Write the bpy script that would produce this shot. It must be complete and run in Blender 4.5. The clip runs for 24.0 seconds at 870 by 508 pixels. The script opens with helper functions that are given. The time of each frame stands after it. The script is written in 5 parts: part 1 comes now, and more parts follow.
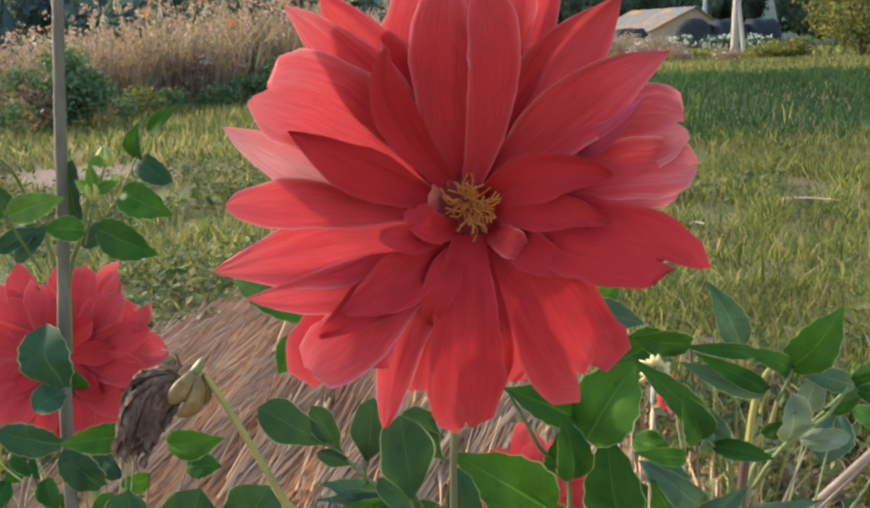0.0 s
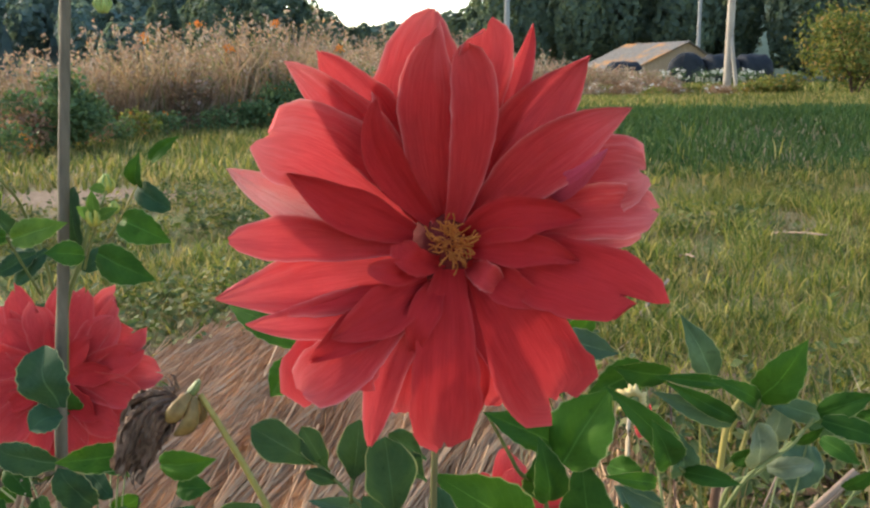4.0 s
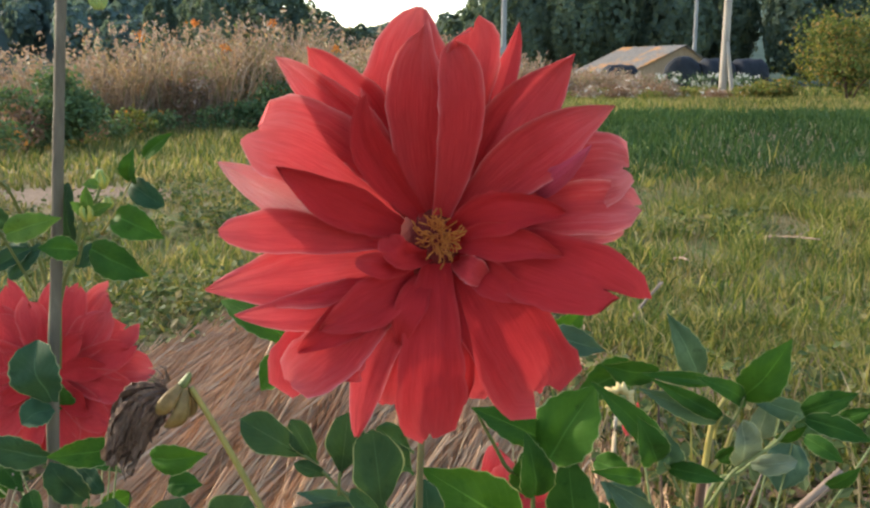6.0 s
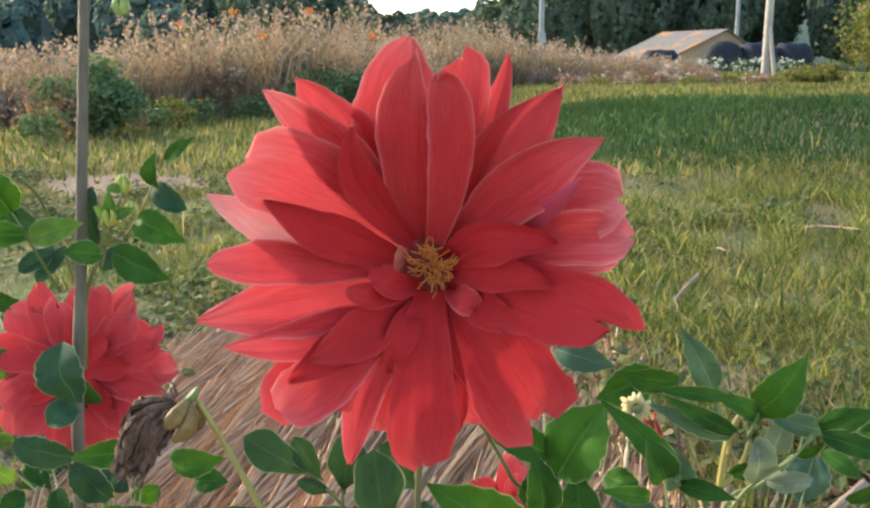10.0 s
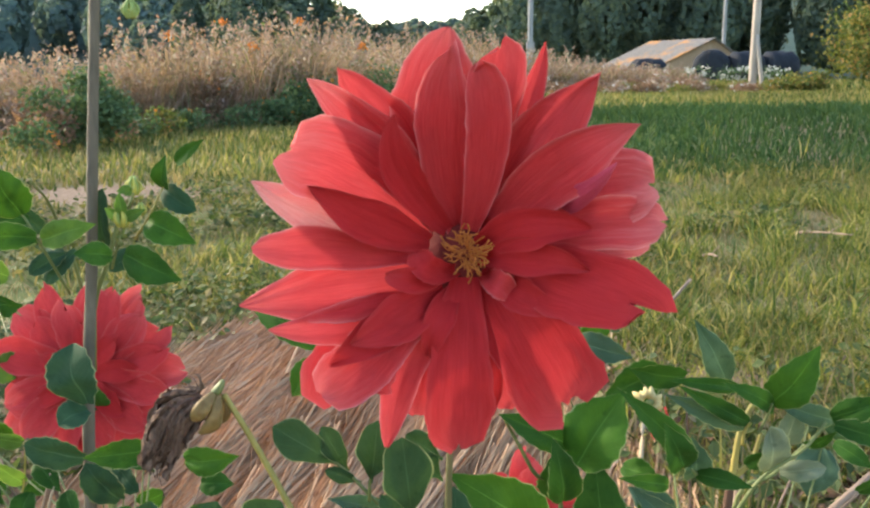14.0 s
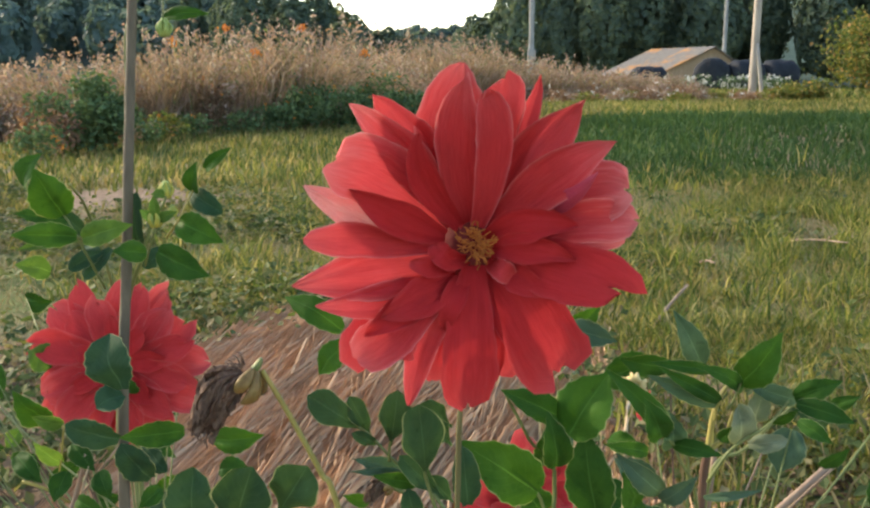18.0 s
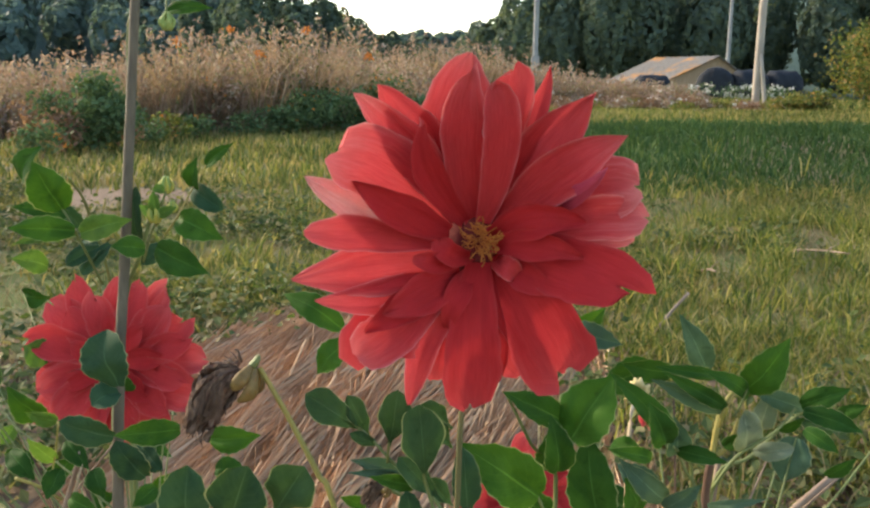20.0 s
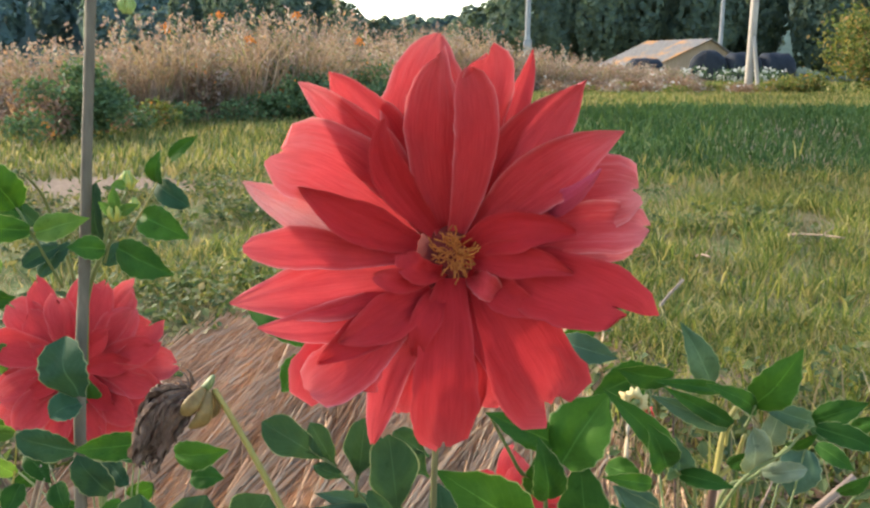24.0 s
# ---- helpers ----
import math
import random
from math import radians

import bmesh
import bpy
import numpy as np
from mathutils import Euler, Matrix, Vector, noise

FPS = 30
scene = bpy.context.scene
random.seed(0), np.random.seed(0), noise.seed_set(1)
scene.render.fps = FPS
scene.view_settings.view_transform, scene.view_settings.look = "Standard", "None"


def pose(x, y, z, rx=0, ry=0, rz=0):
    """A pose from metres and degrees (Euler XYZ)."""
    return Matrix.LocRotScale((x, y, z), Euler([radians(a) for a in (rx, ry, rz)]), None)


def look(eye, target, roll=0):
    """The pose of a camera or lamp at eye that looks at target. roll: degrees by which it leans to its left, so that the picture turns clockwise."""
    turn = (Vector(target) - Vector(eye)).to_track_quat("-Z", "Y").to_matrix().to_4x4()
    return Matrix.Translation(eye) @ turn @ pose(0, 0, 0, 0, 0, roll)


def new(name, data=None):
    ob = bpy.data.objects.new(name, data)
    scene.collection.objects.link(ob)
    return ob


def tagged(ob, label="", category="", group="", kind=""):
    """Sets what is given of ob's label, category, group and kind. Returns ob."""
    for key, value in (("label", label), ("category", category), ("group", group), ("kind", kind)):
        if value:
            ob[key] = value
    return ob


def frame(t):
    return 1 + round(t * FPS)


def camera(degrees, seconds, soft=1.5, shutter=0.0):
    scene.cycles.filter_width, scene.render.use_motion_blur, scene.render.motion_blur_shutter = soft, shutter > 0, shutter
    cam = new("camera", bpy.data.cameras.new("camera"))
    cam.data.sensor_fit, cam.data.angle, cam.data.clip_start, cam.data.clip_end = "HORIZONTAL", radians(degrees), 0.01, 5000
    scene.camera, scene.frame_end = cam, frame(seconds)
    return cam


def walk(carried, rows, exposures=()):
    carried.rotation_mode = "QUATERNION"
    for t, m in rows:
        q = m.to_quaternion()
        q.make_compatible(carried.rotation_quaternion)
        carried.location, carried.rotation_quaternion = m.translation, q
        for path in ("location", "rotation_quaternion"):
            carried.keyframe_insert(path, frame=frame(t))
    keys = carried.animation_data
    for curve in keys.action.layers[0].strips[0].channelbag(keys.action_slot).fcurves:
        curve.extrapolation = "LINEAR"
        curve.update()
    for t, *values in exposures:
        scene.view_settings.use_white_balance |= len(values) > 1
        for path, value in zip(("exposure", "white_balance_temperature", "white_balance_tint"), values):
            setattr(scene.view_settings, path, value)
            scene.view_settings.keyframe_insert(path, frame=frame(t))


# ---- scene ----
# The camera: carried by a hand in front of a dahlia
cam = camera(52.5, 24.0, soft=2.4)
PATH = [
    (0.0, 0.0475, 0.0564, 1.0926, 0.033, -13.634, -1.684),
    (0.5, 0.0511, 0.0418, 1.0989, 0.215, -13.133, -2.151),
    (1.0, 0.0379, 0.0340, 1.1006, -0.161, -12.795, -1.342),
    (1.5, 0.0342, 0.0311, 1.0986, -0.365, -12.387, -1.010),
    (2.0, 0.0280, 0.0256, 1.0990, -0.725, -12.250, -0.590),
    (2.5, 0.0534, 0.0255, 1.0962, -0.473, -12.114, -1.461),
    (4.5, 0.0476, 0.0353, 1.1017, -0.625, -11.822, 0.001),
    (5.0, 0.0424, 0.0485, 1.0981, -0.773, -11.858, 0.461),
    (5.5, 0.0506, 0.0273, 1.0998, -0.801, -11.713, 0.204),
    (6.0, 0.0540, 0.0231, 1.0993, -0.831, -11.756, -0.035),
    (6.5, 0.0472, -0.0140, 1.1014, -0.252, -11.900, -0.152),
    (7.0, 0.0323, -0.0331, 1.1047, 0.419, -12.346, 0.040),
    (7.5, 0.0213, -0.0248, 1.1066, 2.166, -12.254, -0.372),
    (8.0, 0.0327, 0.0132, 1.1123, 2.106, -12.246, -0.492),
    (8.5, 0.0389, 0.0171, 1.1092, 2.141, -12.272, -0.759),
    (9.0, 0.0335, 0.0207, 1.1072, 1.903, -12.564, -0.193),
    (9.5, 0.0536, 0.0209, 1.1146, 1.906, -12.604, -0.477),
    (10.0, 0.0715, 0.0292, 1.1146, 1.646, -12.591, -0.442),
    (10.5, 0.0804, 0.0249, 1.1124, 1.729, -12.391, -0.677),
    (12.5, 0.0641, 0.0214, 1.1135, 1.296, -12.232, -0.523),
    (13.0, 0.0607, 0.0189, 1.1158, 1.204, -12.192, -0.590),
    (13.5, 0.0582, 0.0180, 1.1126, 1.045, -12.102, -0.608),
    (14.0, 0.0536, 0.0184, 1.1078, 0.971, -12.003, -0.616),
    (14.5, 0.0475, 0.0203, 1.1068, 0.782, -11.835, -0.401),
    (15.0, 0.0555, 0.0224, 1.1050, 0.859, -11.717, -0.820),
    (15.5, 0.0519, 0.0194, 1.1050, 0.670, -11.790, -0.451),
    (16.0, 0.0485, 0.0211, 1.1036, 0.532, -11.730, -0.344),
    (16.5, 0.0487, 0.0225, 1.1025, 0.333, -11.708, -0.146),
    (17.0, 0.0547, 0.0133, 1.1051, 0.346, -11.639, -0.489),
    (17.5, 0.0533, -0.0234, 1.1154, 0.558, -11.589, -0.305),
    (18.0, 0.0477, -0.0587, 1.1171, 0.976, -11.598, -0.295),
    (18.5, 0.0516, -0.0636, 1.1193, 0.951, -11.405, 0.041),
    (20.5, 0.0450, -0.0440, 1.1085, 1.039, -11.287, 0.690),
    (21.0, 0.0514, -0.0288, 1.1077, 0.911, -12.035, 0.778),
    (21.5, 0.0551, 0.0272, 1.1018, 0.678, -12.195, 1.221),
    (22.0, 0.0760, 0.0429, 1.1026, 0.795, -12.209, 0.579),
    (22.5, 0.0716, 0.0370, 1.1037, 0.587, -12.282, 0.787),
    (23.0, 0.0672, 0.0302, 1.1082, 0.449, -12.332, 0.699),
    (23.5, 0.0619, 0.0245, 1.1115, 0.678, -12.265, 0.275),
    (24.0, 0.0564, 0.0124, 1.1110, 0.591, -12.229, 0.264),
]
# the clip dims a little now and then
EXPOSURES = [(t, stops, kelvin, 10) for t, stops, kelvin in ((0, 1.86, 6900), (1, 1.64, 7000), (2, 1.59, 7050), (5, 1.74, 7150), (6, 1.70, 7100), (7, 1.98, 7050), (10, 2.01, 6900), (14, 2.03, 6950), (16, 1.94, 7000), (16.5, 1.93, 7050), (18.2, 1.70, 7350), (20.5, 1.64, 7300), (21, 1.74, 7200), (22, 2.01, 7000), (24, 2.04, 6950))]
walk(cam, [(t, pose(x, y, z, 90 + pitch, 0, yaw) @ pose(0, 0, 0, 0, 0, roll)) for t, x, y, z, yaw, pitch, roll in PATH], EXPOSURES)

# Sky and a low sun behind the flower, from the left
SUN_WAY = Vector((-0.76, 0.46, 0.46)).normalized()
world = bpy.data.worlds.new("world")
scene.world = world
world.use_nodes = True
wn, wl = world.node_tree.nodes, world.node_tree.links
sky = wn.new("ShaderNodeTexSky")
sky.sky_type, sky.sun_disc = "NISHITA", False
sky.sun_elevation, sky.sun_rotation = math.asin(SUN_WAY.z), math.atan2(SUN_WAY.x, SUN_WAY.y)
sky.air_density, sky.dust_density, sky.ozone_density = 1.0, 0.9, 1.0
wl.new(sky.outputs[0], wn["Background"].inputs[0])
wn["Background"].inputs[1].default_value = 0.15
sun = new("sun", bpy.data.lights.new("sun", "SUN"))
sun.data.energy, sun.data.angle, sun.data.color = 2.0, radians(2.0), (1.0, 0.87, 0.70)
sun.matrix_world = look((0, 0, 30), Vector((0, 0, 30)) - SUN_WAY)


# ---- materials ----
class Shade:
    """A node material with a Principled surface and short ways to add nodes."""

    def __init__(self, name, rough=0.6, spec=0.3):
        self.mat = bpy.data.materials.new(name)
        self.mat.use_nodes = True
        self.n, self.l = self.mat.node_tree.nodes, self.mat.node_tree.links
        self.b = self.n["Principled BSDF"]
        self.b.inputs["Roughness"].default_value = rough
        self.b.inputs["Specular IOR Level"].default_value = spec
        self.co = self.n.new("ShaderNodeTexCoord")

    def noise(self, size, detail=4, stretch=None, space="Object", rough=0.6):
        t = self.n.new("ShaderNodeTexNoise")
        t.inputs["Scale"].default_value, t.inputs["Detail"].default_value = size, detail
        t.inputs["Roughness"].default_value = rough
        src = self.co.outputs[space]
        if stretch:
            mp = self.n.new("ShaderNodeMapping")
            mp.inputs["Scale"].default_value = stretch
            self.l.new(src, mp.inputs[0])
            src = mp.outputs[0]
        self.l.new(src, t.inputs["Vector"])
        return t.outputs["Fac"]

    def ramp(self, fac, stops):
        r = self.n.new("ShaderNodeValToRGB")
        while len(r.color_ramp.elements) < len(stops):
            r.color_ramp.elements.new(0.5)
        for e, (p, c) in zip(r.color_ramp.elements, stops):
            e.position, e.color = p, (*c, 1) if len(c) == 3 else c
        self.l.new(fac, r.inputs[0])
        return r.outputs[0]

    def mix(self, fac, a, b, mode="MIX"):
        m = self.n.new("ShaderNodeMix")
        m.data_type, m.blend_type = "RGBA", mode
        for sock, v in ((m.inputs[0], fac), (m.inputs[6], a), (m.inputs[7], b)):
            if isinstance(v, (int, float)):
                sock.default_value = v
            elif isinstance(v, tuple):
                sock.default_value = (*v, 1)
            else:
                self.l.new(v, sock)
        return m.outputs[2]

    def math(self, op, a, b=0.0):
        m = self.n.new("ShaderNodeMath")
        m.operation = op
        for sock, v in ((m.inputs[0], a), (m.inputs[1], b)):
            if isinstance(v, (int, float)):
                sock.default_value = v
            else:
                self.l.new(v, sock)
        return m.outputs[0]

    def random(self):
        return self.n.new("ShaderNodeObjectInfo").outputs["Random"]

    def island(self):
        return self.n.new("ShaderNodeNewGeometry").outputs["Random Per Island"]

    def uv(self):
        s = self.n.new("ShaderNodeSeparateXYZ")
        self.l.new(self.co.outputs["UV"], s.inputs[0])
        return s.outputs[0], s.outputs[1]

    def colour(self, c):
        if isinstance(c, tuple):
            self.b.inputs["Base Color"].default_value = (*c, 1)
        else:
            self.l.new(c, self.b.inputs["Base Color"])
        self.c = c
        return self

    def bump(self, fac, strength=0.3, dist=0.002):
        b = self.n.new("ShaderNodeBump")
        b.inputs["Strength"].default_value, b.inputs["Distance"].default_value = strength, dist
        self.l.new(fac, b.inputs["Height"])
        self.l.new(b.outputs[0], self.b.inputs["Normal"])
        return self

    def lucent(self, share, tint=(1, 1, 1)):
        """Lets a share of the light through, as petals and leaves do."""
        t, m = self.n.new("ShaderNodeBsdfTranslucent"), self.n.new("ShaderNodeMixShader")
        self.l.new(self.mix(1.0, self.c, tint, "MULTIPLY"), t.inputs[0])
        m.inputs[0].default_value = share
        self.l.new(self.b.outputs[0], m.inputs[1])
        self.l.new(t.outputs[0], m.inputs[2])
        self.l.new(m.outputs[0], self.n["Material Output"].inputs[0])
        return self


def petal_mat(name, low, high, pale, lucent=0.17, wear_rim=1.0):
    """Petal flesh: fine ribs along the petal, blotches, a margin painted paler as its backlit rim."""
    s = Shade(name, 0.65, 0.05)
    s.b.inputs["Sheen Weight"].default_value, s.b.inputs["Sheen Roughness"].default_value = 0.012, 0.4
    s.b.inputs["Sheen Tint"].default_value = (1.0, 0.75, 0.72, 1)
    u, v = s.uv()
    ribs = s.noise(3.0, 5, (26, 1.6, 1), "UV")
    c = s.ramp(ribs, [(0.28, low), (0.72, high)])
    blot = s.noise(60, 3)
    c = s.mix(s.ramp(blot, [(0.4, (0, 0, 0)), (0.8, (0.45, 0.45, 0.45))]), c, tuple(0.55 * h for h in high))
    streak = s.ramp(s.noise(1.7, 4, (8, 1.1, 1), "UV"), [(0.52, (0, 0, 0)), (0.8, (0.6 * wear_rim,) * 3)])
    streak = s.mix(1.0, streak, s.ramp(s.random(), [(0.35, (0.15, 0.15, 0.15)), (0.9, (1, 1, 1))]), "MULTIPLY")
    c = s.mix(s.mix(1.0, streak, s.ramp(v, [(0.2, (0, 0, 0)), (0.8, (1, 1, 1))]), "MULTIPLY"), c, tuple(0.5 * (h + p) for h, p in zip(high, pale)))
    # pale outline imitating light caught along the petal's edge
    edge = s.math("POWER", s.math("ABSOLUTE", s.math("SUBTRACT", s.math("MULTIPLY", u, 2), 1)), 20)
    c = s.mix(s.math("MULTIPLY", s.math("MULTIPLY", edge, 0.9 * wear_rim), s.noise(90, 2)), c, pale)
    tip = s.math("MULTIPLY", s.math("POWER", v, 7), s.math("MULTIPLY", s.random(), 0.35 * wear_rim))
    c = s.mix(tip, c, pale)
    return s.colour(c).bump(ribs, 0.35, 0.0012).lucent(lucent, (0.85, 1.15, 1.15)).mat


def leaf_mat(name, low, high, lucent=0.3, shine=0.58):
    """Leaf: midrib and side veins, mottling, a pale margin, each leaf a little different."""
    s = Shade(name, shine, 0.07)
    u, v = s.uv()
    side = s.math("ABSOLUTE", s.math("SUBTRACT", u, 0.5))
    mott = s.noise(45, 4)
    c = s.ramp(mott, [(0.3, low), (0.75, high)])
    c = s.mix(s.math("MULTIPLY", s.random(), 0.45), c, tuple(0.6 * x for x in low))
    rib = s.math("LESS_THAN", side, s.math("SUBTRACT", 0.022, s.math("MULTIPLY", v, 0.018)))
    slope = s.math("SUBTRACT", s.math("MULTIPLY", v, 9.0), s.math("MULTIPLY", side, 7.0))
    saw = s.math("ABSOLUTE", s.math("SUBTRACT", s.math("FRACT", slope), 0.5))
    vein = s.math("MULTIPLY", s.math("LESS_THAN", saw, 0.05), 0.3)
    veins = s.math("MAXIMUM", rib, vein)
    pale = tuple(min(1.0, 1.6 * x + 0.03) for x in high)
    c = s.mix(s.math("MULTIPLY", s.math("MAXIMUM", s.math("MULTIPLY", vein, 0.5), rib), 0.38), c, pale)
    c = s.mix(s.ramp(s.noise(130, 3), [(0.62, (0, 0, 0)), (0.72, (0.5, 0.5, 0.5))]), c, tuple(0.45 * x for x in low))
    edge = s.math("GREATER_THAN", side, s.math("SUBTRACT", 0.495, s.math("MULTIPLY", s.noise(25, 2), 0.035)))
    c = s.mix(s.math("MULTIPLY", edge, 0.5), c, (0.42, 0.43, 0.22))
    h = s.math("ADD", s.math("MULTIPLY", veins, -0.6), mott)
    return s.colour(c).bump(h, 0.4, 0.0015).lucent(lucent, (1.0, 1.0, 0.5)).mat


def plain_mat(name, low, high, size=30, rough=0.7, stretch=None, bump=0.4, dist=0.002, spec=0.3):
    s = Shade(name, rough, spec)
    a, b = s.noise(size, 5, stretch), s.noise(size * 0.13, 3)
    c = s.ramp(a, [(0.25, low), (0.75, high)])
    c = s.mix(s.ramp(b, [(0.35, (0, 0, 0)), (0.75, (0.6, 0.6, 0.6))]), c, tuple(0.6 * (x + y) / 2 for x, y in zip(low, high)))
    return s.colour(c).bump(a, bump, dist).mat


def blades_mat(name, stops, lucent=0.35, patch=0.45):
    """Grass, reeds and small foliage: every blade its own hue, with patches over the field."""
    s = Shade(name, 0.65, 0.2)
    c = s.ramp(s.island(), stops)
    p = s.noise(patch, 3, None, "Object")
    c = s.mix(s.ramp(p, [(0.38, (0, 0, 0)), (0.7, (0.5, 0.5, 0.5))]), c, tuple(0.5 * x for x in stops[0][1]))
    return s.colour(c).lucent(lucent, (1.0, 0.95, 0.6)).mat


M = {
    "red": petal_mat("petal_red", (0.48, 0.027, 0.032), (0.70, 0.068, 0.073), (0.84, 0.42, 0.40), 0.25),
    # the red darkened for shade near the hearts and on low petals
    "dark": petal_mat("petal_shaded_red", (0.40, 0.017, 0.021), (0.57, 0.037, 0.041), (0.74, 0.24, 0.23), 0.22, 0.3),
    "bright": petal_mat("petal_bright_red", (0.48, 0.027, 0.032), (0.68, 0.062, 0.067), (0.82, 0.36, 0.34), 0.25, 0.5),
    "pale": petal_mat("petal_faded_pink", (0.60, 0.12, 0.13), (0.80, 0.40, 0.38), (0.88, 0.56, 0.52), 0.12),
    "purple": petal_mat("petal_mauve_back", (0.40, 0.03, 0.06), (0.54, 0.08, 0.12), (0.66, 0.24, 0.28), 0.12, 0.4),
    "d": leaf_mat("leaf_deep_green", (0.020, 0.068, 0.012), (0.046, 0.124, 0.020), 0.2),
    "g": leaf_mat("leaf_blue_green", (0.027, 0.064, 0.027), (0.056, 0.112, 0.044), 0.2),
    "b": leaf_mat("leaf_bright_green", (0.028, 0.088, 0.012), (0.064, 0.155, 0.020), 0.26),
    "y": leaf_mat("leaf_yellow_green", (0.07, 0.15, 0.03), (0.15, 0.26, 0.055), 0.35),
    "t": leaf_mat("leaf_teal_green", (0.026, 0.068, 0.032), (0.048, 0.105, 0.052), 0.15),
    "w": leaf_mat("leaf_whitish", (0.12, 0.17, 0.11), (0.27, 0.31, 0.225), 0.2, 0.5),
    "twig": plain_mat("fallen_twig", (0.18, 0.125, 0.09), (0.34, 0.25, 0.185), 70, 0.85, (1, 1, 0.1)),
    "s": leaf_mat("leaf_silvery_green", (0.042, 0.088, 0.052), (0.09, 0.152, 0.098), 0.2, 0.55),
    "stem": plain_mat("green_stem", (0.10, 0.13, 0.035), (0.20, 0.23, 0.08), 60, 0.5, (1, 1, 0.15)),
    "yellow_stem": plain_mat("yellow_stem", (0.21, 0.18, 0.04), (0.38, 0.31, 0.08), 60, 0.5, (1, 1, 0.15)),
    "olive_stem": plain_mat("olive_stem", (0.085, 0.08, 0.028), (0.17, 0.155, 0.06), 60, 0.6, (1, 1, 0.15)),
    "brown_stem": plain_mat("woody_stem", (0.06, 0.032, 0.02), (0.15, 0.085, 0.055), 80, 0.8, (1, 1, 0.12)),
    "stake": plain_mat("weathered_stake", (0.075, 0.062, 0.040), (0.17, 0.138, 0.092), 120, 0.75, (1, 1, 0.05), 0.6),
    "stick": plain_mat("dry_stick", (0.30, 0.22, 0.13), (0.52, 0.42, 0.28), 70, 0.8, (1, 1, 0.1)),
    "stamen": plain_mat("stamen_ochre", (0.38, 0.10, 0.018), (0.54, 0.19, 0.036), 200, 0.7),
    "heart": plain_mat("flower_heart", (0.12, 0.012, 0.014), (0.26, 0.03, 0.025), 250, 0.8),
    "withered": plain_mat("withered_petal", (0.055, 0.032, 0.022), (0.27, 0.175, 0.12), 420, 0.85, (1, 1, 0.4), 0.8, 0.003),
    "calyx": plain_mat("calyx_yellow", (0.12, 0.072, 0.02), (0.31, 0.205, 0.065), 160, 0.55),
    "bud_green": plain_mat("bud_green", (0.20, 0.30, 0.07), (0.38, 0.46, 0.14), 120, 0.5),
    "bud_yellow": plain_mat("bud_yellow", (0.34, 0.33, 0.05), (0.55, 0.50, 0.11), 120, 0.5),
    "cream": plain_mat("cream_bud", (0.38, 0.28, 0.09), (0.60, 0.48, 0.22), 120, 0.6),
}


# ---- building helpers ----
def mesh(name, verts, faces, mat, smooth=True, uvs=None):
    me = bpy.data.meshes.new(name)
    me.from_pydata([tuple(v) for v in verts], [], faces)
    if uvs is not None:
        lay = me.uv_layers.new()
        idx = np.empty(len(me.loops), np.int32)
        me.loops.foreach_get("vertex_index", idx)
        lay.data.foreach_set("uv", np.asarray(uvs, np.float32)[idx].ravel())
    me.materials.append(mat)
    if smooth:
        me.polygons.foreach_set("use_smooth", [True] * len(me.polygons))
    return me


def part(name, me, parent=None, label=""):
    ob = new(name, me)
    ob.parent = parent
    return tagged(ob, label)


def thing(name, label, category, at=(0, 0, 0), group=""):
    ob = new(name)
    ob.empty_display_size = 0.05
    ob.location = at
    return tagged(ob, label, category, group)


def sheet(rows, cols):
    return [(i * cols + j, i * cols + j + 1, (i + 1) * cols + j + 1, (i + 1) * cols + j) for i in range(rows - 1) for j in range(cols - 1)]


def smooth_line(pts, steps=6):
    """A Catmull-Rom line through points."""
    p = [Vector(q) for q in pts]
    p = [2 * p[0] - p[1]] + p + [2 * p[-1] - p[-2]]
    out = []
    for a, b, c, d in zip(p, p[1:], p[2:], p[3:]):
        for k in range(steps):
            t = k / steps
            out.append(0.5 * (2 * b + (c - a) * t + (2 * a - 5 * b + 4 * c - d) * t * t + (3 * b - a - 3 * c + d) * t**3))
    return out + [p[-2]]


